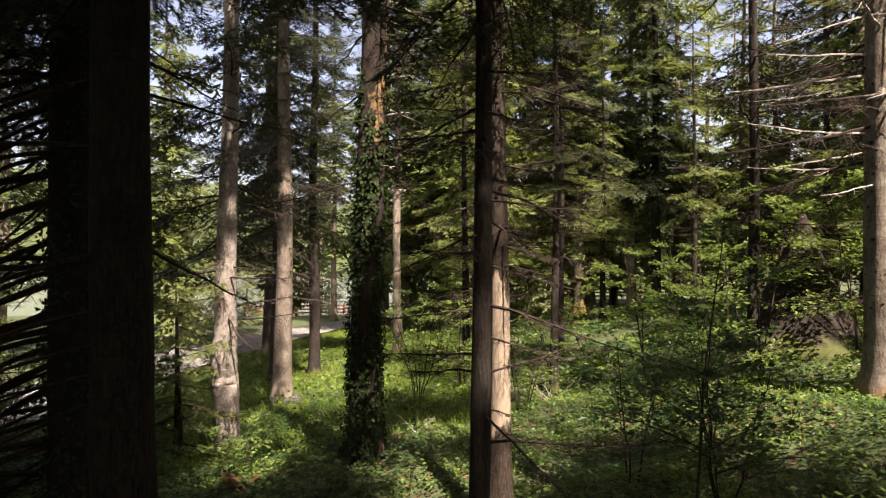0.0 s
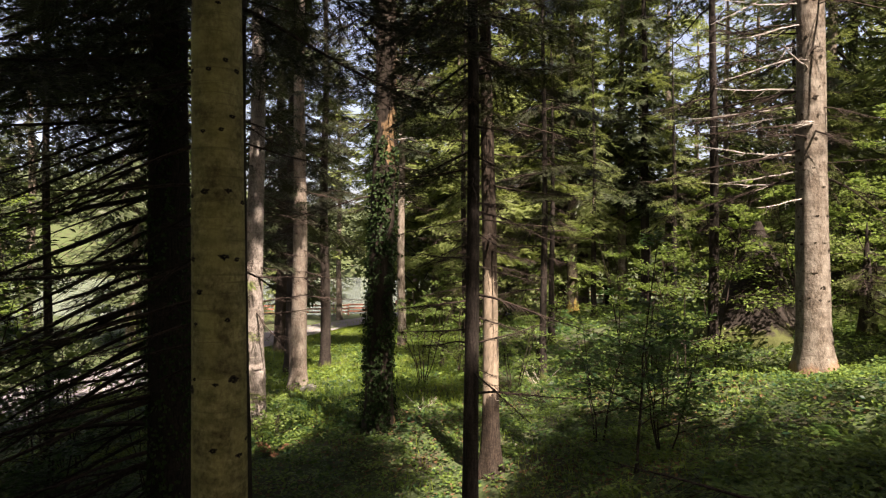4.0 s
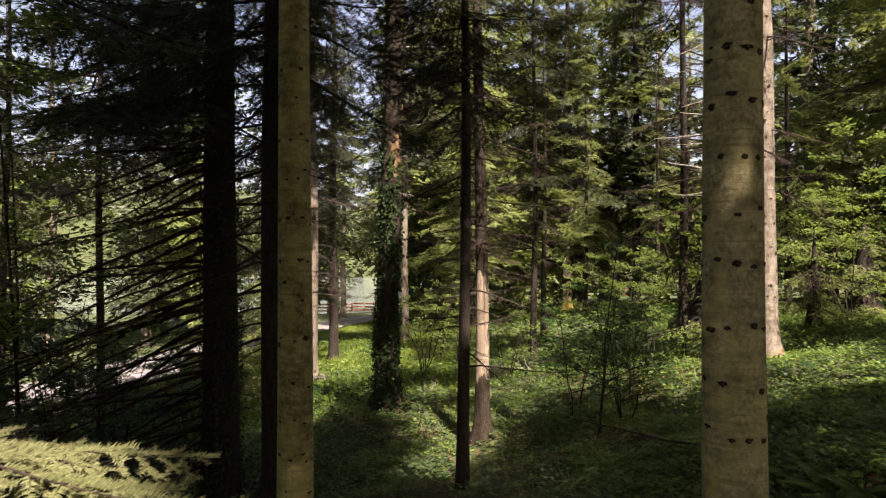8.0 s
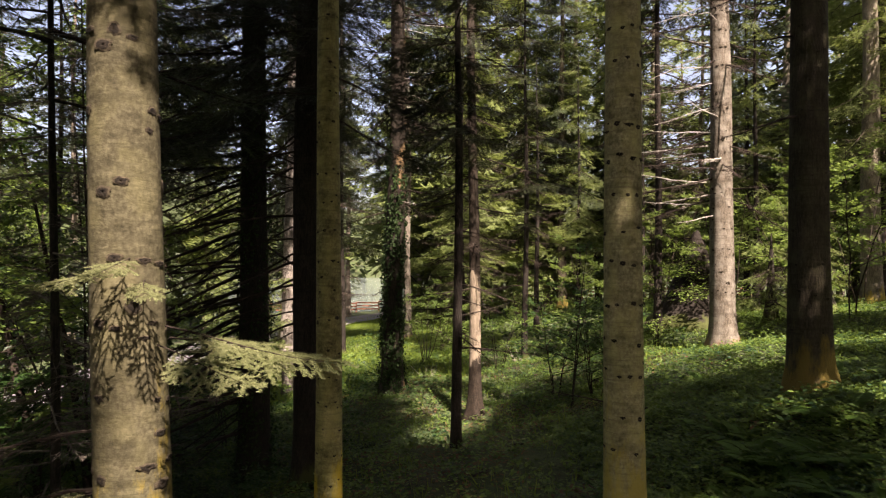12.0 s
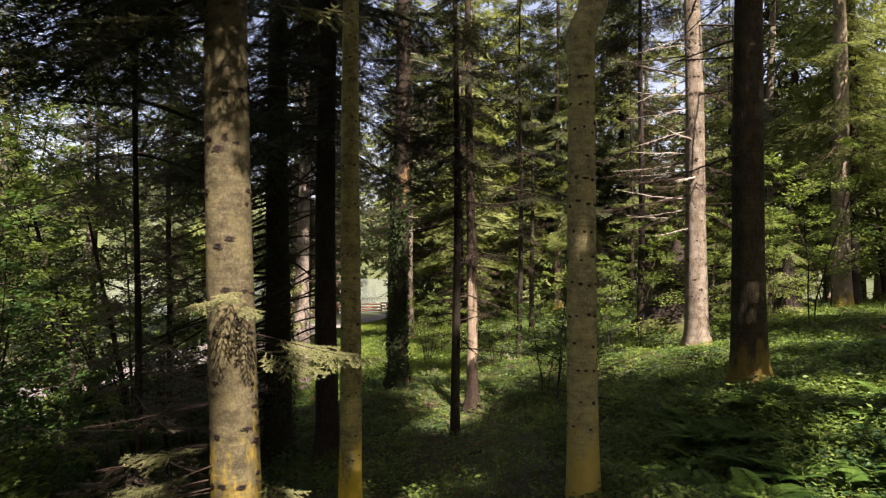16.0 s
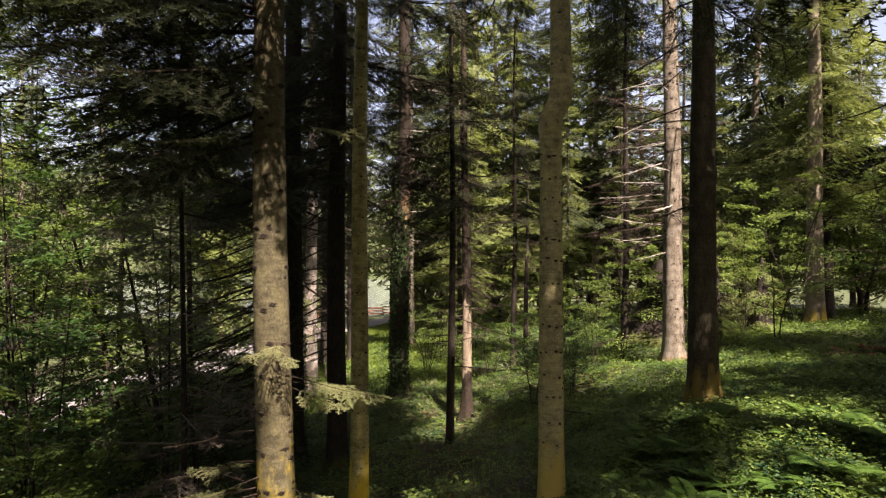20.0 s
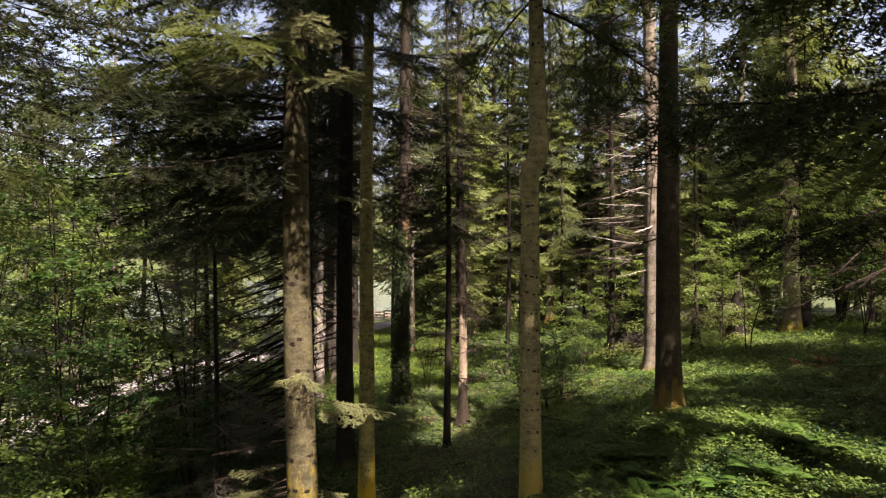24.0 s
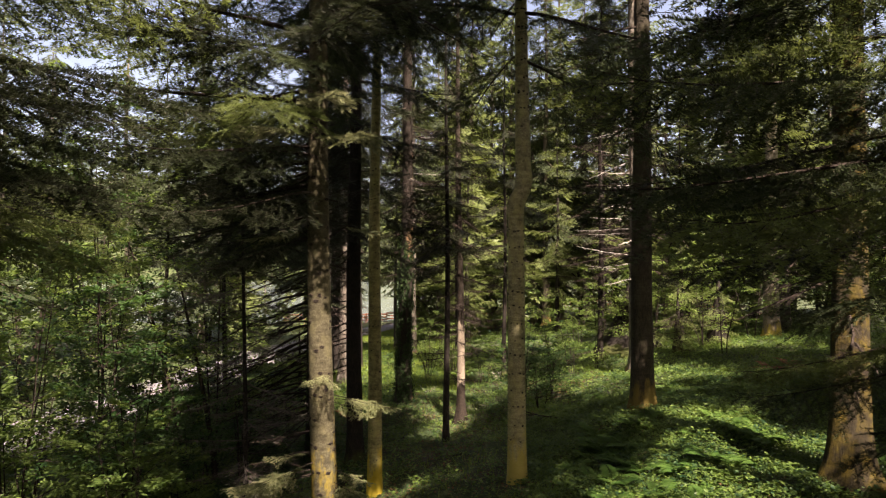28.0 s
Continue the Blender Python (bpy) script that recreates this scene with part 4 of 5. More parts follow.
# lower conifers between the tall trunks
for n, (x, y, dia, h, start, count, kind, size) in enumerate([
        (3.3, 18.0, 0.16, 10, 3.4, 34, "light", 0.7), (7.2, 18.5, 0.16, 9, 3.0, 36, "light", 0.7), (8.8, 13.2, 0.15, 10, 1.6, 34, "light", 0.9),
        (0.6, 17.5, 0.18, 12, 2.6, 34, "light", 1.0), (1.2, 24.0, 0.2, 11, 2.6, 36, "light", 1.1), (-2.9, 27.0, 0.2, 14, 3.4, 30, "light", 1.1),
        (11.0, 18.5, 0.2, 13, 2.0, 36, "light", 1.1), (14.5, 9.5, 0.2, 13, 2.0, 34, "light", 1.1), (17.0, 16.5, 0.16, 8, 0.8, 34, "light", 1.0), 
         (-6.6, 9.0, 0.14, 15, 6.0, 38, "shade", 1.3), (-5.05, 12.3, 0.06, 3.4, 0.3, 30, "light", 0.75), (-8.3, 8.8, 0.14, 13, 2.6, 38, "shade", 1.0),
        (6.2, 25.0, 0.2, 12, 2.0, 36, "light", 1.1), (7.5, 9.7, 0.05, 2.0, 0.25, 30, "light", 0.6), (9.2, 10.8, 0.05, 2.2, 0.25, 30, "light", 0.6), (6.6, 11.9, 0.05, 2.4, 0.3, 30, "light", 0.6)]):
    conifer(x, y, dia, h, BARK_SHADE, 400 + n, "dark-green young spruce in the shade of taller trees" if kind == "shade" else "light-green young fir with sunlit boughs", None, None, (start, count, kind, size), dead=[(0.8, start + 1.0, 8, DEAD, 0.7, 0, 360)], name="young_spruce", group="young conifers", dense=5.0)
conifer(6.3, 30.0, 0.5, 23, BARK_MOSSY, 430, "moss-green trunk deep in the wood", None, None, (6, 34, "mid", 1.3))
conifer(0.4, 32.0, 0.5, 23, BARK_PINK, 431, "pale trunk deep in the wood", None, None, (6, 34, "mid", 1.3))
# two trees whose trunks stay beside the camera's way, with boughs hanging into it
side_fir, _, _ = conifer(4.3, -6.1, 0.40, 21, BARK_SHADE, 432, "dark fir with heavy hanging boughs", None, None, (7.2, 60, "fine", 1.4), name="fir_tree", dense=7)
base_z = side_fir.matrix_basis.translation.z
for n, (q, az, s_, tilt) in enumerate([(5.35, 178, 1.25, -4), (5.6, 150, 1.2, -2), (5.2, 205, 1.15, 0), (5.9, 190, 1.2, -6), (5.0, 128, 1.1, 4), (6.3, 165, 1.25, -4), (3.9, 160, 0.7, 6), (3.6, 195, 0.55, 8), (4.1, 140, 0.75, 8), (4.5, 110, 0.8, 4), (5.6, 90, 1.0, 0), (4.0, 215, 0.5, 6), (6.8, 150, 1.3, -4), (6.9, 186, 1.2, -6), (7.2, 120, 1.2, -4)]):
    part("bough", BOUGHS["hanging"][n % 3], side_fir, pose(0, 0, q - base_z, 0, 0, az) @ pose(0, 0, 0, 0, tilt, 0) @ Matrix.Scale(s_, 4))
left_fir, _, _ = conifer(-5.9, -2.7, 0.36, 19, BARK_SHADE, 433, "dark fir with long thin boughs against the sky", None, None, (9.0, 50, "fine", 1.1), name="fir_tree")
base_z = left_fir.matrix_basis.translation.z
for n, (q, az, s_, tilt) in enumerate([(6.6, -10, 1.0, -2), (6.0, -40, 1.1, 2), (5.6, 20, 0.95, 4), (5.1, -65, 0.9, 4), (6.9, 35, 1.0, 0), (5.4, 60, 0.9, 2)]):
    m = pose(0, 0, q - base_z, 0, 0, az) @ pose(0, 0, 0, 0, tilt, 0) @ Matrix.Scale(s_, 4)
    if any(in_gap(left_fir.matrix_basis @ m @ Vector((c, 0, -0.2 * c)), 0.0) for c in (0.8, 1.6, 2.3)):
        continue
    part("bough", BOUGHS["hanging"][n % 3], left_fir, m)
conifer(-3.18, 0.30, 0.07, 10, BARK_SHADE, 434, "thin half-dead fir, grey twigs all along its stem", None, None, (4.6, 30, "sparse", 0.7), dead=[(1.2, 6.0, 44, GREY, 0.85, 0, 360)], name="fir_tree")


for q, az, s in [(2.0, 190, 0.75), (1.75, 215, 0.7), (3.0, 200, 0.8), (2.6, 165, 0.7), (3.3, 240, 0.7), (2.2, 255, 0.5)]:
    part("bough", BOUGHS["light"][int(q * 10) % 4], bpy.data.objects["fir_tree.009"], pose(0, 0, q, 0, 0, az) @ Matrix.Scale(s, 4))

near_fir, _, _ = conifer(-4.0, -6.4, 0.30, 17, BARK_SHADE, 437, "dark fir whose long boughs reach over the way", None, None, (9.4, 40, "fine", 1.2), name="fir_tree", dense=7)
base_z = near_fir.matrix_basis.translation.z
for n, (q, az, s_, tilt) in enumerate([(6.6, -14, 1.0, -4), (6.0, 20, 0.9, 2), (7.0, 10, 1.1, -2), (5.6, 40, 0.8, 4), (5.5, 28, 1.0, 4), (5.1, 56, 0.9, 6), (5.9, 62, 1.1, 2), (6.3, 44, 1.1, -2), (5.3, 8, 0.8, 6)]):
    part("bough", BOUGHS["hanging"][n % 3], near_fir, pose(0, 0, q - base_z, 0, 0, az) @ pose(0, 0, 0, 0, tilt, 0) @ Matrix.Scale(s_, 4))

pale_fir = bpy.data.objects["fir_tree.002"]
for n, (q, az, s_, tilt) in enumerate([(5.1, 196, 1.15, 2), (5.5, 226, 1.1, -6), (5.9, 178, 1.3, -4), (6.2, 210, 1.35, -10), (6.6, 240, 1.25, -12), (6.4, 160, 1.3, -6), (4.7, 172, 0.85, 6), (4.4, 205, 0.7, 8), (6.9, 192, 1.4, -14), (7.1, 222, 1.4, -14), (5.3, 150, 1.0, 0), (6.0, 262, 0.9, -4)]):
    part("bough", BOUGHS["hanging" if n % 3 else "sparse"][n % 3], pale_fir, pose(-0.02 * q, 0, q, 0, 0, az) @ pose(0.1, 0, 0, 0, tilt, 0) @ Matrix.Scale(s_, 4))

# the last four point sunwards, added to shade the upper trunk
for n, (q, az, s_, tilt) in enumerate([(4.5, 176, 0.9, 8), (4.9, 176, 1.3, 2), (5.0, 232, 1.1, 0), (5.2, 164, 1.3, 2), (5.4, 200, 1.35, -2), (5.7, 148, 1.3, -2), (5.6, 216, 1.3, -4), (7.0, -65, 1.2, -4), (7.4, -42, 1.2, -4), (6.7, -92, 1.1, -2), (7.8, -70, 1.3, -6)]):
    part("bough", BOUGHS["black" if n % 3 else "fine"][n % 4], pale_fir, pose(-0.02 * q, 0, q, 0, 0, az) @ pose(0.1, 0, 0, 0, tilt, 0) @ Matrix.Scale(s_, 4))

# long dark boughs arching from the black-looking spruce
for n, (q, az, s, tilt) in enumerate([(5.9, 205, 1.6, 4), (6.2, 175, 1.7, 0), (6.6, 225, 1.5, 2), (6.9, 150, 1.6, -4), (7.3, 195, 1.7, -2), (7.8, 170, 1.6, -6), (5.6, 240, 1.3, 6), (8.2, 210, 1.6, -6), (6.4, 130, 1.4, 0)]):
    part("bough", BOUGHS["fine"][n % 4], bpy.data.objects["fir_tree.007"], pose(0, 0, q, 0, 0, az) @ pose(0.1, 0, 0, 0, tilt, 0) @ Matrix.Scale(s, 4))

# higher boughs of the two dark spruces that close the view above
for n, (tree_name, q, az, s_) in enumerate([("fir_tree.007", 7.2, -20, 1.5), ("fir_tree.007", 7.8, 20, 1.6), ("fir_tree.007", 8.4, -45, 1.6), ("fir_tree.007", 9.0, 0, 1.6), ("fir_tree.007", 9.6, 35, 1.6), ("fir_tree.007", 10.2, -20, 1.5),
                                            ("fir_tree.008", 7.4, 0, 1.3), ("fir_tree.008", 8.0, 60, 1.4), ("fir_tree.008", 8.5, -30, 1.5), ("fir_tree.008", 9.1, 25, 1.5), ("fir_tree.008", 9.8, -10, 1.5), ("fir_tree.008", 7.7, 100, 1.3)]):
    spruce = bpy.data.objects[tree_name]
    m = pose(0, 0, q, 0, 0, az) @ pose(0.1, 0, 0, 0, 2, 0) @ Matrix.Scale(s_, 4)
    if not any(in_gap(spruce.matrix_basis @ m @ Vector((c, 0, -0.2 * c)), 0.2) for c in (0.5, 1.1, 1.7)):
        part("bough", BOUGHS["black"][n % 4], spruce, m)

# live boughs low on the pale trunk
# the ones at 5.75 and 6.2 are added sunwards to shade the trunk
for q, az, s, k in [(2.28, -10, 0.70, 0), (2.22, 16, 0.55, 1), (2.2, -34, 0.55, 2), (2.6, -85, 0.36, 1), (2.5, -60, 0.3, 0), (2.55, -115, 0.34, 2), (1.15, -38, 0.6, 1), (1.3, 195, 0.95, 1), (1.3, -25, 0.5, 0), (1.5, 172, 0.6, 2), (1.25, 208, 1.0, 0), (1.42, 222, 0.85, 2), (1.2, 184, 0.9, 1), (1.12, -48, 0.6, 2), (4.56, -8, 0.62, 0), (4.5, 196, 0.8, 1), (5.9, 200, 1.0, 2), (5.85, -120, 1.1, 1), (5.75, -62, 1.2, 2), (6.2, -75, 1.3, 0), (5.77, -12, 0.7, 0)]:
    tr = bpy.data.objects["fir_tree.002"]
    part("bough", BOUGHS["near"][k], tr, pose(0, 0, q, 0, 0, az) @ pose(0.12, 0, 0, 0, 4, 0) @ Matrix.Scale(s, 4), "sunlit yellow-green sprig")
rng = np.random.default_rng(31)
for k in range(5):                                # a few dry twigs round its foot
    part("dead_branch", DEAD[k % 5], pale_fir, pose(-0.02, 0, 0.6 + 0.3 * k, 0, 0, rng.uniform(140, 215)) @ pose(0.13, 0, 0, 0, rng.uniform(-15, 15), 0) @ Matrix.Scale(rng.uniform(0.4, 0.65), 4))


# ---- climbers and bared wood ----
def ivy_mesh(bend, radius, top, n, seed, size=0.055):
    rng = np.random.default_rng(seed)
    q = top * rng.uniform(0, 1, n) ** 1.15
    az = rng.uniform(0, 2 * np.pi, n)
    keep = noise_field(az * 1.3, q * 1.1, seed) > (-0.55 + 0.9 * np.maximum(0, q / top - 0.7) / 0.3)
    q, az = q[keep], az[keep]
    r = np.array([radius(v) for v in q]) * 1.01 + rng.exponential(0.022, len(q))
    off = np.array([bend(v) for v in q])
    pos = np.stack([off[:, 0] + r * np.cos(az), off[:, 1] + r * np.sin(az), q], 1)
    out = np.stack([np.cos(az), np.sin(az), np.zeros_like(az)], 1)
    along = out * rng.uniform(0.1, 0.8, (len(q), 1)) + np.array([0, 0, -1.0]) + rng.normal(0, 0.5, (len(q), 3))
    v, f = kites(pos, along, out + rng.normal(0, 0.3, (len(q), 3)), rng.uniform(0.7, 1.4, len(q)) * size, rng.uniform(0.7, 1.3, len(q)) * size, 0.2)
    return mesh_of("ivy", v, [f], [IVY])


def noise_field(a, c, seed):
    return np.sin(a * 2.1 + seed) * np.cos(c * 1.7 - seed) + 0.6 * np.sin(a * 4.7 - c * 3.1 + 2 * seed) + 0.35 * np.sin(c * 7.3 + a * 1.1)


part("ivy", ivy_mesh(ivy_bend, ivy_r, 5.6, 6600, 1), ivy_tree, None, "dark glossy ivy leaves")
black = bpy.data.objects["fir_tree.007"]
part("ivy", ivy_mesh(straight(-0.004, 0, 0.02, 7), lambda q: 0.235 + 0.16 * math.exp(-max(q, 0) / 0.28), 6.5, 4200, 2, 0.045), black, None, "dark ivy leaves on the bark")


stripped = bpy.data.objects["fir_tree.006"]
sb = straight(-0.012, 0, 0.015, 6)
for q, az in [(2.55, -100), (2.3, -60), (1.7, -85), (2.7, -70), (1.1, -50)]:
    ox, oy = sb(q)
    part("branch_stub", PALE[1], stripped, pose(ox, oy, q, 0, 0, az) @ pose(0.11, 0, 0, 0, -20, 0) @ Matrix.Scale(0.16, 4))
knotted = bpy.data.objects["fir_tree.009"]
kb = straight(0.0, 0, 0.03, 9)
for q, az, s in [(1.45, -95, 3.6), (1.15, -80, 3.0), (2.0, -60, 2.4), (1.7, -120, 2.2)]:
    ox, oy = kb(q)
    part("knot_hole", SCAR_MESH, knotted, pose(ox, oy, q, 0, 0, az) @ pose(0.185, 0, 0, 0, 90, 0) @ Matrix.Scale(s, 4), "dark hole in a swollen knot")


# ---- broad-leaved saplings and shrubs ----
def twig_mesh(seed):
    rng = np.random.default_rng(seed)
    u = np.linspace(0, 1, 5)
    pile = Pile()
    pts = np.stack([u, 0.03 * np.sin(u * 5 + seed), 0.05 * np.sin(u * 3.1)], 1)
    pile.add(*tube(pts, 0.008 * (1 - 0.8 * u), 4))
    for q, a in ((0.35, 40), (0.55, -45), (0.75, 35)):
        p = np.array([np.interp(q, u, pts[:, c]) for c in range(3)])
        e = p + np.array([math.cos(radians(a)), math.sin(radians(a)), rng.normal(0, 0.15)]) * 0.28
        pile.add(*tube(np.stack([p, e]), [0.004, 0.001], 3))
    return pile.mesh("twig", [TWIG])


TWIGS = [twig_mesh(k) for k in range(3)]


def broadleaf(x, y, h, spread, stems, leaves, leaf, mat, seed, label, name="sapling", clear=0.25, lean=(0, 0), stem_r=0.013, category="sapling", group="broad-leaved saplings"):
    """Stems, thin twigs and flat sprays of leaves."""
    rng = np.random.default_rng(seed)
    z0 = float(height(x, y))
    plant = tagged(new(name), label, category, group)
    plant.matrix_basis = pose(x, y, z0 - 0.04)
    twig = Pile()
    P, D = [], []
    for sidx in range(stems):
        a = rng.uniform(0, 6.28)
        tilt = rng.uniform(0.08, 0.42) if stems > 1 else 0.03
        hh = h * rng.uniform(0.7, 1.0) if sidx else h
        u = np.linspace(0, 1, 9)
        b0 = np.array([math.cos(a), math.sin(a)]) * (0.08 if stems > 1 else 0)
        pts = np.stack([b0[0] + (math.cos(a) * tilt + lean[0]) * hh * u ** 1.3 + np.cumsum(rng.normal(0, 0.02, 9)), b0[1] + (math.sin(a) * tilt + lean[1]) * hh * u ** 1.3 + np.cumsum(rng.normal(0, 0.02, 9)), hh * u], 1)
        part("stem", mesh_of("stem", *(lambda t: (t[0], [t[1]]))(tube(pts, stem_r * (h / 3) ** 0.5 * (1 - 0.85 * u) + 0.002, 7)), [TWIG], smooth=True), plant)
        nb = max(7, int(leaves / stems / 95))
        for k in range(nb):
            q = clear + (1 - clear) * (k + rng.random()) / nb
            p = np.array([np.interp(q, u, pts[:, c]) for c in range(3)])
            az = k * 137.5 + rng.uniform(-30, 30)
            bl = spread * (1.1 - 0.75 * q) * rng.uniform(0.6, 1.15)
            w = np.array([math.cos(radians(az)), math.sin(radians(az)), rng.uniform(0.0, 0.5)])
            e = p + w * bl
            mid = (p + e) / 2 + [0, 0, 0.04 * bl]
            if category == "tree":
                twig.add(*tube(np.stack([p, mid, e]), [0.012, 0.008, 0.002], 4))
            else:
                part("twig", TWIGS[k % 3], plant, Matrix.Translation(p) @ Vector(w).to_track_quat('X', 'Z').to_matrix().to_4x4() @ Matrix.Scale(bl * float(np.linalg.norm(w)), 4))
            m = int(leaves / stems / nb)
            g = rng.uniform(0.2, 1.05, m) ** 0.8
            c = p + (e - p) * g[:, None]
            perp = np.array([-w[1], w[0], 0])
            sgn = rng.choice([-1, 1], m)
            lat = np.abs(rng.normal(0, 0.16, m)) * bl * 0.9
            c = c + perp * (sgn * lat)[:, None] + np.stack([np.zeros(m), np.zeros(m), rng.normal(-0.02, 0.05, m)], 1) * bl
            P.append(c)
            D.append(w[None] * 0.7 + perp[None] * sgn[:, None] + rng.normal(0, 0.35, (m, 3)))
    P, D = np.concatenate(P), np.concatenate(D)
    if twig.n:
        tagged(part("limb", twig.mesh("limb", [TWIG]), plant), kind="stuff")
    n = len(P)
    v, f = kites(P, D, np.array([0, 0, 1.0]) + rng.normal(0, 0.35, (n, 3)), rng.uniform(0.7, 1.3, n) * leaf, rng.uniform(0.45, 0.75, n) * leaf, 0.12)
    part("foliage", mesh_of("foliage", v, [f], [mat]), plant)
    return plant


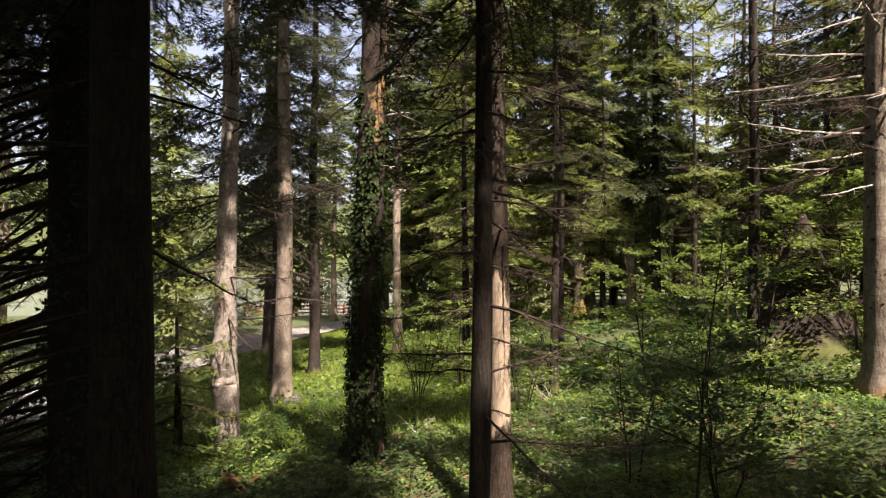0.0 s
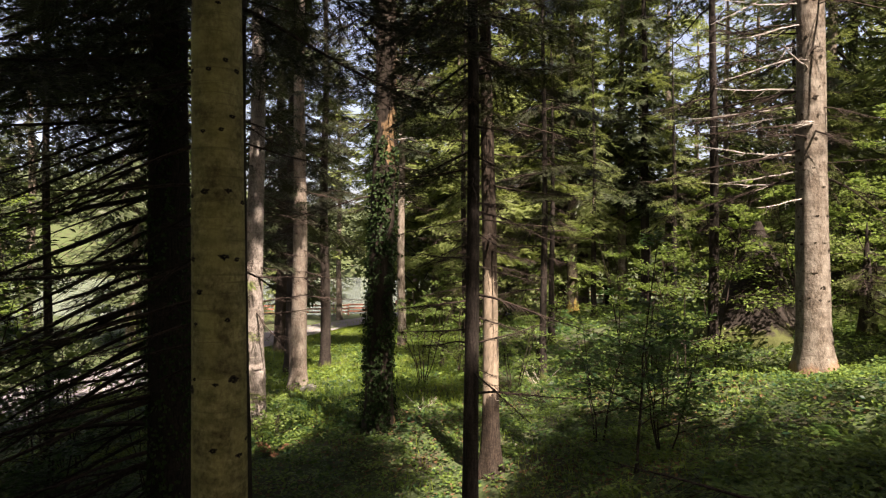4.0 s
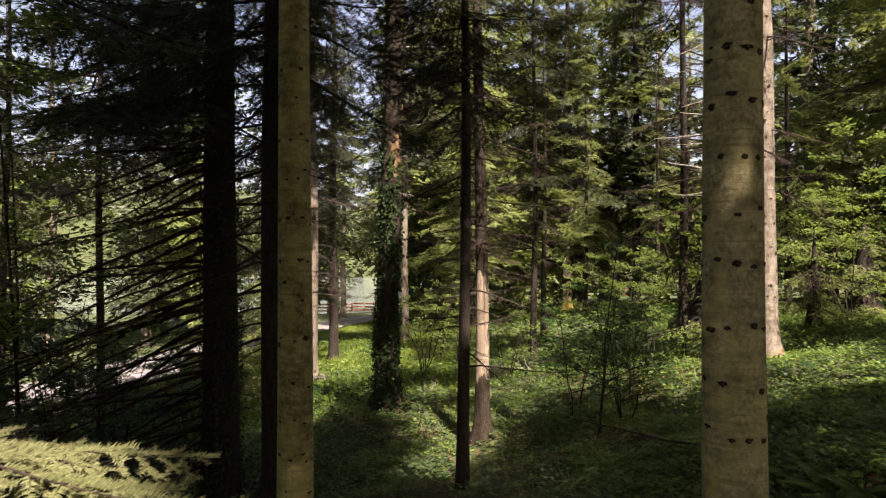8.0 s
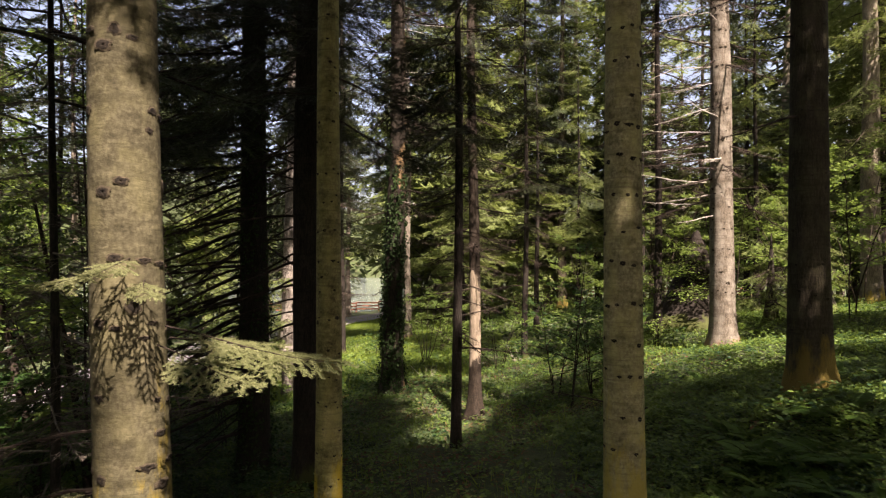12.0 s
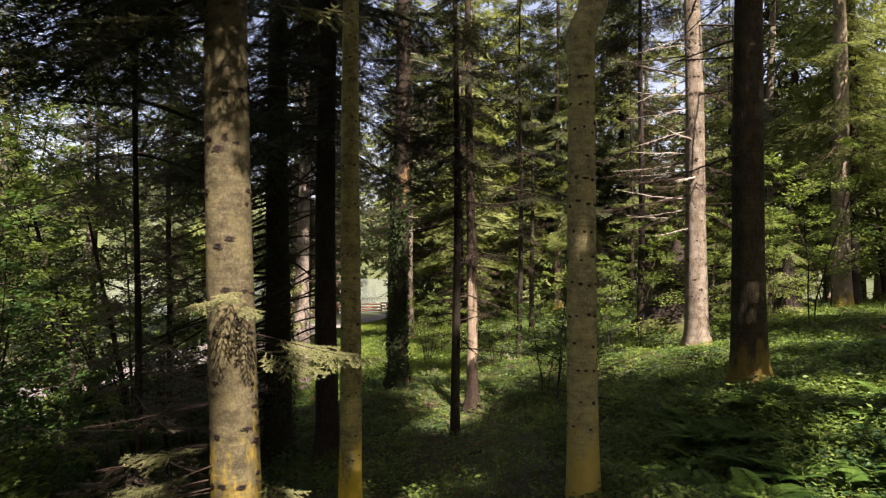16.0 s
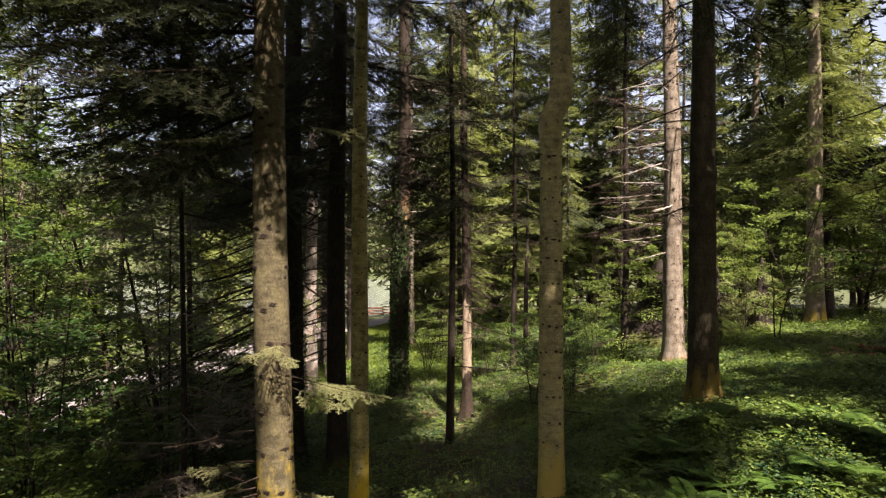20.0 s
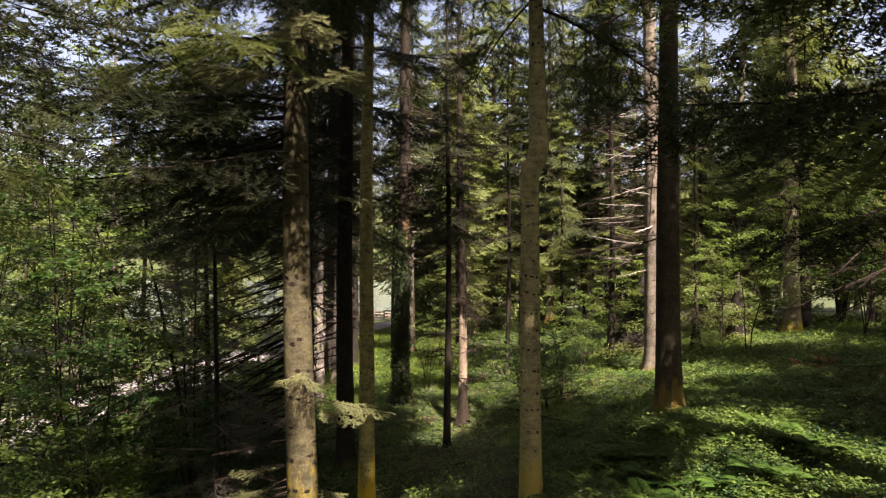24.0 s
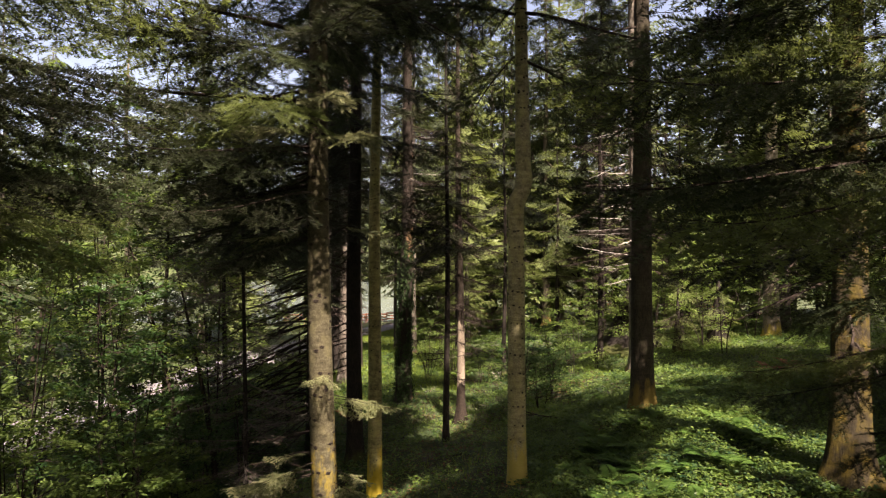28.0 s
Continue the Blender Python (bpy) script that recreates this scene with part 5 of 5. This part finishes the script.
B1 = "leafy light-green sapling under the tall trees"
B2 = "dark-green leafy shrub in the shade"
for n, (x, y, h, spread, stems, leaves, leaf, mat) in enumerate([
        (-0.5, 13.6, 2.4, 0.9, 6, 1500, 0.075, LEAF), (0.4, 14.6, 2.2, 0.9, 5, 1200, 0.075, LEAF), (-0.1, 16.2, 2.8, 1.1, 5, 1500, 0.08, LEAF), (1.5, 12.2, 1.9, 0.8, 4, 1100, 0.07, LEAF),
        (2.06, 5.5, 2.6, 1.2, 2, 1100, 0.075, LEAF_SHADE), (8.14, 7.9, 4.2, 1.5, 2, 2200, 0.085, LEAF), (4.2, 9.6, 2.4, 1.1, 3, 1300, 0.08, LEAF), (5.0, 10.2, 3.4, 1.4, 2, 2000, 0.085, LEAF), (6.9, 10.6, 3.3, 1.4, 3, 2200, 0.085, LEAF),
        (8.4, 10.0, 3.0, 1.4, 3, 1900, 0.085, LEAF), (4.0, 12.5, 3.0, 1.2, 3, 1600, 0.08, LEAF), (6.3, 13.4, 3.6, 1.5, 2, 1900, 0.085, LEAF), (9.6, 12.6, 3.8, 1.5, 2, 2000, 0.09, LEAF),
        (2.7, 6.2, 1.7, 1.1, 4, 1150, 0.07, LEAF_SHADE), (2.2, 7.6, 1.8, 1.1, 4, 1150, 0.07, LEAF_SHADE), (3.3, 7.9, 1.7, 1.1, 4, 1150, 0.07, LEAF_SHADE),
        (10.6, 11.4, 5.0, 1.7, 2, 2600, 0.09, LEAF), (12.2, 9.6, 6.0, 2.0, 2, 3400, 0.09, LEAF_SHADE), (13.6, 11.5, 6.0, 2.0, 2, 2600, 0.09, LEAF), (9.0, 16.0, 4.0, 1.7, 2, 2000, 0.09, LEAF), (11.9, 17.0, 5.5, 1.9, 3, 2600, 0.10, LEAF), (15.2, 10.8, 6.0, 2.0, 3, 2800, 0.10, LEAF), (14.6, 7.6, 6.5, 2.1, 3, 3000, 0.10, LEAF_SHADE), (17.5, 13.5, 7.0, 2.3, 3, 3000, 0.11, LEAF), (10.3, 15.0, 3.6, 1.6, 3, 1800, 0.09, LEAF), (14.8, 17.5, 5.0, 2.0, 3, 2200, 0.11, LEAF), (7.6, 14.6, 2.8, 1.3, 3, 1500, 0.085, LEAF), (15.6, 20.0, 4.0, 2.0, 5, 3000, 0.13, LEAF), (18.4, 18.6, 4.0, 2.0, 5, 3000, 0.13, LEAF), (20.5, 22.0, 4.5, 2.2, 5, 3000, 0.14, LEAF), (13.0, 21.5, 3.0, 1.8, 5, 2600, 0.13, LEAF), (17.0, 25.0, 4.0, 2.2, 5, 3000, 0.14, LEAF), (5.6, 16.2, 2.6, 1.3, 3, 1400, 0.085, LEAF), (2.6, 15.6, 2.2, 1.2, 3, 1300, 0.085, LEAF),
        (-5.6, 5.6, 4.6, 1.3, 2, 1500, 0.085, LEAF_SHADE), (-8.0, 1.6, 6.5, 2.0, 3, 3800, 0.10, LEAF_SHADE), (-6.6, -0.6, 4.2, 1.7, 4, 3200, 0.095, LEAF),
        (-5.6, -2.6, 2.6, 1.2, 5, 2200, 0.09, LEAF), (-7.4, -2.4, 3.6, 1.5, 4, 2800, 0.085, LEAF_SHADE), (-5.0, 2.6, 2.2, 1.1, 4, 1600, 0.08, LEAF_SHADE), (-9.4, 4.2, 6.0, 2.0, 3, 3200, 0.09, LEAF),
        (-4.2, 7.6, 2.0, 1.1, 4, 1500, 0.08, LEAF_SHADE), (-5.6, 8.4, 2.6, 1.3, 4, 1700, 0.08, LEAF), (-8.2, 4.8, 2.6, 1.5, 5, 3600, 0.11, LEAF), (-9.2, 2.6, 2.6, 1.5, 5, 3600, 0.11, LEAF), (-10.6, 4.6, 2.6, 1.6, 5, 3600, 0.11, LEAF), (-10.2, 0.4, 2.6, 1.6, 5, 3600, 0.11, LEAF), (-8.4, 8.0, 2.6, 1.6, 5, 3400, 0.11, LEAF), (-9.8, 7.4, 2.6, 1.6, 5, 3400, 0.11, LEAF), (-6.6, 4.6, 2.4, 1.4, 5, 3000, 0.10, LEAF), (-6.6, 1.0, 1.6, 1.2, 5, 1900, 0.085, LEAF), (-4.9, -2.0, 1.6, 1.1, 5, 2000, 0.08, LEAF), (-6.2, -3.4, 2.4, 1.3, 5, 2600, 0.085, LEAF), (-6.0, 12.0, 2.4, 1.3, 4, 1500, 0.085, LEAF_SHADE), (-3.2, 10.0, 0.9, 0.7, 4, 700, 0.07, LEAF),
        (-4.7, -0.6, 3.0, 1.3, 4, 3200, 0.09, LEAF), (-5.7, 1.6, 5.0, 1.6, 3, 3000, 0.095, LEAF_SHADE), (-7.0, 2.9, 8.5, 2.0, 3, 5800, 0.10, LEAF_SHADE), (-8.6, 5.6, 10.5, 2.4, 3, 6500, 0.11, LEAF), (-5.4, 4.9, 8.6, 2.0, 3, 6200, 0.10, LEAF), (-4.5, 4.3, 2.6, 1.2, 4, 1500, 0.08, LEAF_SHADE), (-7.6, 6.6, 5.0, 1.7, 3, 2400, 0.09, LEAF), (-3.7, -1.9, 1.5, 0.9, 4, 1300, 0.08, LEAF), (-9.6, -1.4, 7.0, 2.2, 3, 3600, 0.10, LEAF_SHADE), (-10.6, 6.6, 6.0, 2.0, 3, 2800, 0.10, LEAF), (-7.2, 10.6, 3.0, 1.4, 4, 2400, 0.09, LEAF), (-8.6, 12.6, 3.2, 1.5, 4, 2600, 0.09, LEAF), (-6.4, 13.6, 2.3, 1.3, 4, 2000, 0.09, LEAF), (-9.6, 10.4, 3.6, 1.6, 4, 2600, 0.10, LEAF), (-5.6, 10.6, 2.0, 1.1, 4, 1700, 0.085, LEAF), (-8.0, 15.5, 2.4, 1.4, 4, 1800, 0.09, LEAF), (-8.5, 18.5, 3.0, 1.5, 4, 1500, 0.09, LEAF), (-2.4, 18.8, 0.9, 0.6, 4, 500, 0.08, LEAF_SHADE), (1.2, 19.0, 2.6, 1.3, 4, 1300, 0.09, LEAF), (3.6, 20.0, 2.6, 1.4, 4, 1300, 0.09, LEAF),
        (-6.0, 3.0, 2.4, 1.3, 5, 3400, 0.10, LEAF_SHADE), (-7.2, 4.0, 2.5, 1.4, 5, 3600, 0.11, LEAF_SHADE), (-5.2, 6.8, 3.1, 1.3, 5, 3000, 0.09, LEAF_SHADE), (-6.6, 7.6, 3.0, 1.4, 5, 3000, 0.09, LEAF_SHADE), (-4.6, 0.9, 1.6, 1.1, 5, 2200, 0.085, LEAF)]):
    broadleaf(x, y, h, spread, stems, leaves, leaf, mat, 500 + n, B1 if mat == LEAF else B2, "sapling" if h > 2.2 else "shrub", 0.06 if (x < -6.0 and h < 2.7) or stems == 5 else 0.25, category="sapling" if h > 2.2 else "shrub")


broadleaf(-5.75, 4.3, 6.0, 1.5, 1, 1500, 0.085, LEAF, 560, "leaning mottled stem with light-green leaves", "sapling", 0.5, (-0.24, 0.0), 0.055, group="broad-leaved saplings")
broadleaf(-5.25, 4.6, 5.6, 1.5, 1, 1400, 0.085, LEAF_SHADE, 561, "leaning grey stem beside another one", "sapling", 0.5, (-0.20, 0.02), 0.05, group="broad-leaved saplings")


# ---- ground plants ----
def scatter(n, x0, x1, y0, y1, seed, level):
    rng = np.random.default_rng(seed)
    x, y = rng.uniform(x0, x1, n), rng.uniform(y0, y1, n)
    keep = noise_field(x * 0.55, y * 0.55, seed) + rng.normal(0, 0.35, n) > level
    x, y = x[keep], y[keep]
    soil = np.exp(-((x - 0.45) / 0.9) ** 2 - (np.maximum(0, np.abs(y - 3.6) - 4.0) / 1.0) ** 2)
    keep = rng.random(len(x)) > 0.55 * soil * (seed != 15)
    x, y = x[keep], y[keep]
    near = np.ones(len(x), bool)
    near &= np.abs(x) < 0.78 * np.maximum(y + 12.5, 6) + 1.5
    return x[near], y[near], rng


def cover(n, x0, x1, y0, y1, seed, level, leaves, leaf, hmax, mat, name, label, flat=0.5):
    """Low leafy plants: each a short stalk with a few spreading leaves."""
    x, y, rng = scatter(n, x0, x1, y0, y1, seed, level)
    m = len(x)
    hh = rng.uniform(0.25, 1.0, m) * hmax * (0.75 + 0.35 * noise_field(x * 0.9, y * 0.9, seed + 3))
    hh = np.maximum(hh, 0.03)
    X, Y, H = np.repeat(x, leaves), np.repeat(y, leaves), np.repeat(hh, leaves)
    a = rng.uniform(0, 6.283, len(X))
    k = rng.uniform(0.35, 1.0, len(X))
    r = rng.uniform(0.0, 0.09, len(X)) * (1 + H)
    pos = np.stack([X + r * np.cos(a), Y + r * np.sin(a), height(X, Y) + H * k], 1)
    way = np.stack([np.cos(a), np.sin(a), rng.normal(0.05, 0.24, len(X))], 1)
    up = np.array([0, 0, 1.0]) + rng.normal(0, flat, (len(X), 3))
    v, f = kites(pos, way, up, rng.uniform(0.6, 1.4, len(X)) * leaf, rng.uniform(0.45, 0.85, len(X)) * leaf, 0.12)
    return tagged(new(name, mesh_of(name, v, [f], [mat])), label, "undergrowth", kind="stuff")


cover(56000, -9, 15, -14, 16, 11, -1.7, 6, 0.066, 0.20, COVER, "ground_ivy", "carpet of low green herbs on the forest floor", 0.32)
cover(26000, 1.6, 8, -5, 4.5, 16, -2.0, 6, 0.05, 0.16, COVER, "ground_cover", "close carpet of small dark-green leaves on the rise", 0.3)
cover(9000, -12, 20, 14, 32, 12, -0.7, 6, 0.12, 0.26, COVER, "ground_herbs", "green herbs further back on the forest floor")
cover(9000, 1.5, 12, -5, 12, 13, 0.0, 6, 0.062, 0.28, COVER, "nettles", "knee-high leafy weeds on the rise")
cover(3500, -9, -1.5, -5, 14, 14, -0.2, 7, 0.09, 0.45, LEAF_SHADE, "brambles", "dark leafy weeds in the hollow")
cover(11000, -3, 5, -4, 14, 15, -0.5, 2, 0.06, 0.05, LITTER, "leaf_litter", "dry brown leaves and litter on the ground", 0.2)


def grass(n, x0, x1, y0, y1, seed, level, size, name, label):
    x, y, rng = scatter(n, x0, x1, y0, y1, seed, level)
    m = len(x)
    a = rng.uniform(0, 6.283, m)
    l = size * rng.uniform(0.5, 1.3, m)
    w = l * 0.07 + 0.004
    z = height(x, y)
    b = np.stack([x, y, z], 1)
    sd = np.stack([np.cos(a), np.sin(a), 0 * a], 1) * w[:, None] * 0.5
    tip = b + np.stack([rng.normal(0, 0.3, m) * l, rng.normal(0, 0.3, m) * l, l], 1)
    v = np.stack([b - sd, b + sd, tip], 1).reshape(-1, 3)
    return tagged(new(name, mesh_of(name, v, [np.arange(3 * m).reshape(-1, 3)], [GRASS])), label, "grass", kind="stuff")


grass(14000, 1, 11, -6, 13, 21, 0.2, 0.14, "grass", "thin bright woodland grass")
grass(60000, -9, 1, 11, 44, 22, -1.4, 0.20, "lawn", "sunny lawn running down to the lake path")
grass(9000, -4, 2, -3, 11, 23, 0.3, 0.14, "grass_tufts", "sparse grass tufts between the trunks")


# ---- ferns ----
def frond_mesh():
    s = np.linspace(0, 1, 17)
    pts = np.stack([0.62 * s, 0 * s, 0.42 * s - 0.34 * s ** 2.2], 1)
    pile = Pile()
    pile.add(*tube(pts, 0.005 * (1 - 0.8 * s) + 0.0008, 3))
    P, D, L = [], [], []
    for q in np.linspace(0.14, 0.99, 19):
        for sg in (-1, 1):
            P.append([np.interp(q, s, pts[:, c]) for c in range(3)])
            D.append([0.45, sg, -0.12])
            L.append(0.21 * math.sin(min(1, (1.04 - q) * 1.5) * 1.57) * min(1, q * 3.2))
    P, D, L = np.array(P), np.array(D, float), np.array(L)
    pile.add(*kites(P, D, np.tile([0, 0, 1.0], (len(P), 1)), L, L * 0.26 + 0.008, 0.06))
    return pile.mesh("frond", [FERN])


FROND = frond_mesh()


DRY_FROND = FROND.copy()
DRY_FROND.materials[0] = DRY_FERN


def fern(x, y, size, seed, dry=False):
    rng = np.random.default_rng(seed)
    if dry:
        f = tagged(new("fern"), "withered red-brown fern on the rise", "fern")
    else:
        f = tagged(new("fern"), "fresh green fern with arching fronds on the slope", "fern", "ferns on the slope")
    f.matrix_basis = pose(x, y, float(height(x, y)) - 0.01, 0, 0, rng.uniform(0, 360)) @ Matrix.Scale(size, 4)
    n = int(rng.integers(6, 9))
    for k in range(n):
        part("frond", DRY_FROND if dry else FROND, f, pose(0, 0, 0, 0, 0, k * 360 / n + rng.uniform(-15, 15)) @ pose(0, 0, 0, rng.uniform(-8, 8), rng.uniform(-18, 8), 0) @ Matrix.Scale(rng.uniform(0.75, 1.1), 4))


rng = np.random.default_rng(8)
for n in range(48):
    x, y = rng.uniform(1.8, 6.5), rng.uniform(-3.0, 5.0)
    if math.hypot(x - 4.17, y - 2.2) > 0.6 and math.hypot(x - 1.44, y + 0.24) > 0.5:
        fern(x, y, rng.uniform(0.38, 0.68), 700 + n)

for n in range(26):
    x, y = rng.uniform(2.3, 5.4), rng.uniform(-2.6, 1.2)
    if math.hypot(x - 4.17, y - 2.2) > 0.6:
        fern(x, y, rng.uniform(0.5, 0.85), 760 + n)

for n, (x, y, size) in enumerate([(8.0, 4.6, 0.9), (7.5, 4.3, 0.7), (8.5, 4.9, 0.7), (-3.0, 9.6, 0.6)]):
    fern(x, y, size, 800 + n, True)

# ---- small things ----
def stone(x, y, s, seed, label):
    rng = np.random.default_rng(seed)
    bm = bmesh.new()
    bmesh.ops.create_icosphere(bm, subdivisions=2, radius=1)
    for v in bm.verts:
        v.co *= 1 + 0.18 * noise.noise(v.co * 1.6 + Vector((seed, 0, 0)))
        v.co.x, v.co.y, v.co.z = v.co.x * s, v.co.y * s * 0.8, v.co.z * s * 0.55
    me = bpy.data.meshes.new("stone")
    bm.to_mesh(me)
    bm.free()
    me.materials.append(STONE)
    ob = tagged(new("stone", me), label, "stone")
    ob.matrix_basis = pose(x, y, float(height(x, y)) + 0.1 * s, 0, 0, rng.uniform(0, 360))


stone(-3.75, 16.3, 0.28, 1, "pale grey stone lying at a tree's foot")
for n, (x, y, az, s) in enumerate([(2.2, 10.6, 30, 1.0), (2.0, 10.2, 100, 0.9), (1.8, 10.8, 160, 0.8), (-2.0, 10.6, 20, 0.7), (0.4, 2.0, 70, 0.8), (1.0, 4.0, 10, 0.9), (2.6, 3.0, 140, 1.0), (-0.8, 5.6, 220, 0.8)]):
    ob = tagged(new("fallen_branch", DEAD[n % 5]), "dry brown fallen branch on the ground", "branch", "fallen branches")
    ob.matrix_basis = pose(x, y, float(height(x, y)) + 0.06, 0, -6, az) @ Matrix.Scale(s, 4)


def box(sx, sy, sz):
    v = np.array([[x, y, z] for z in (0, sz) for y in (-sy / 2, sy / 2) for x in (-sx / 2, sx / 2)], float)
    f = np.array([[0, 2, 3, 1], [4, 5, 7, 6], [0, 1, 5, 4], [2, 6, 7, 3], [0, 4, 6, 2], [1, 3, 7, 5]])
    return v, f


POST = mesh_of("post", *(lambda t: (t[0], [t[1]]))(box(0.10, 0.10, 0.95)), [RAIL_WOOD])
SLAT = mesh_of("rail", *(lambda t: (t[0], [t[1]]))(box(2.0, 0.05, 0.12)), [RAIL_WOOD])
fence = tagged(new("fence"), "low red-brown wooden fence along the lake path", "fence")
fence.matrix_basis = pose(0, 0, 0)
for k in range(22):
    x, y = -16 + 2.0 * k, 52.2
    z = float(height(x, y))
    part("post", POST, fence, pose(x, y, z - 0.05))
    for q in (0.25, 0.52, 0.79):
        part("rail", SLAT, fence, pose(x + 1.0, y - 0.06, z + q))


def brushwood(x, y, n, size, seed):
    """A loose fan of dry twigs standing in the litter."""
    rng = np.random.default_rng(seed)
    heap = tagged(new("brushwood"), "small fan of pale dry twigs on the forest floor", "brushwood")
    heap.matrix_basis = pose(x, y, float(height(x, y)) - 0.02)
    for k in range(n):
        part("twig", PALE[k % 4], heap, pose(rng.uniform(-0.12, 0.12), rng.uniform(-0.12, 0.12), 0, 0, 0, rng.uniform(0, 360)) @ pose(0, 0, 0, rng.uniform(-40, 40), rng.uniform(-80, -25), 0) @ Matrix.Scale(size * rng.uniform(0.6, 1.1), 4))


brushwood(2.2, 13.0, 9, 0.55, 71)
brushwood(1.25, 8.1, 7, 0.35, 72)
brushwood(-0.4, 10.6, 6, 0.4, 73)

# ---- broad-leaved trees at the wood's edge ----
def far_broadleaf(x, y, seed, label):
    base = FAR_BROAD[seed % 3]
    t = copy_thing(base, pose(x, y, float(height(x, y)) - 0.05, 0, 0, seed * 77))
    return tagged(t, label)


FAR_BROAD = []
for k, (x, y, h) in enumerate([(16.6, 17.9, 8.0), (-17.5, 16.0, 9.0), (20.0, 27.0, 10.0)]):
    FAR_BROAD.append(broadleaf(x, y, h, 2.6, 3, 4200, 0.20, LEAF, 800 + k, "bright-green leafy tree at the wood's edge", "broadleaf_tree", 0.12, (0, 0), 0.05, "tree", "leafy trees at the edge"))
for n, (x, y) in enumerate([(-22, 8), (-20, 26), (-24, 34), (-18, 38), (-27, 18), (24, 20), (28, 30), (15, 30), (10, 38), (16, 44), (22, 40), (4, 40), (30, 12), (22, 8), (-12, 52.5), (34, 40), (3, 54), (10, 53), (-20, 48)]):
    far_broadleaf(x, y, n, "bright-green leafy tree at the wood's edge")


# ---- woods on the far shore ----
def far_wood(n, seed):
    rng = np.random.default_rng(seed)
    tx, ty = rng.uniform(-260, 160, n), rng.uniform(193, 250, n)
    th = rng.uniform(11, 20, n)
    per = 46
    X, Y, H = np.repeat(tx, per), np.repeat(ty, per), np.repeat(th, per)
    k = rng.uniform(0.05, 1, len(X))
    r = (1 - k) * H * 0.22 * rng.uniform(0.3, 1, len(X))
    a = rng.uniform(0, 6.283, len(X))
    pos = np.stack([X + r * np.cos(a), Y + r * np.sin(a), height(X, Y) + k * H], 1)
    way = np.stack([np.cos(a), np.sin(a), rng.normal(-0.35, 0.2, len(X))], 1)
    v, f = kites(pos, way, np.array([0, 0, 1.0]) + rng.normal(0, 0.4, (len(X), 3)), rng.uniform(1.5, 3.0, len(X)), rng.uniform(1.2, 2.2, len(X)), 0.2)
    return tagged(new("far_wood", mesh_of("far_wood", v, [f], [NEEDLE])), "dark conifer wood on the far shore of the lake", "wood", kind="stuff")


far_wood(420, 31)
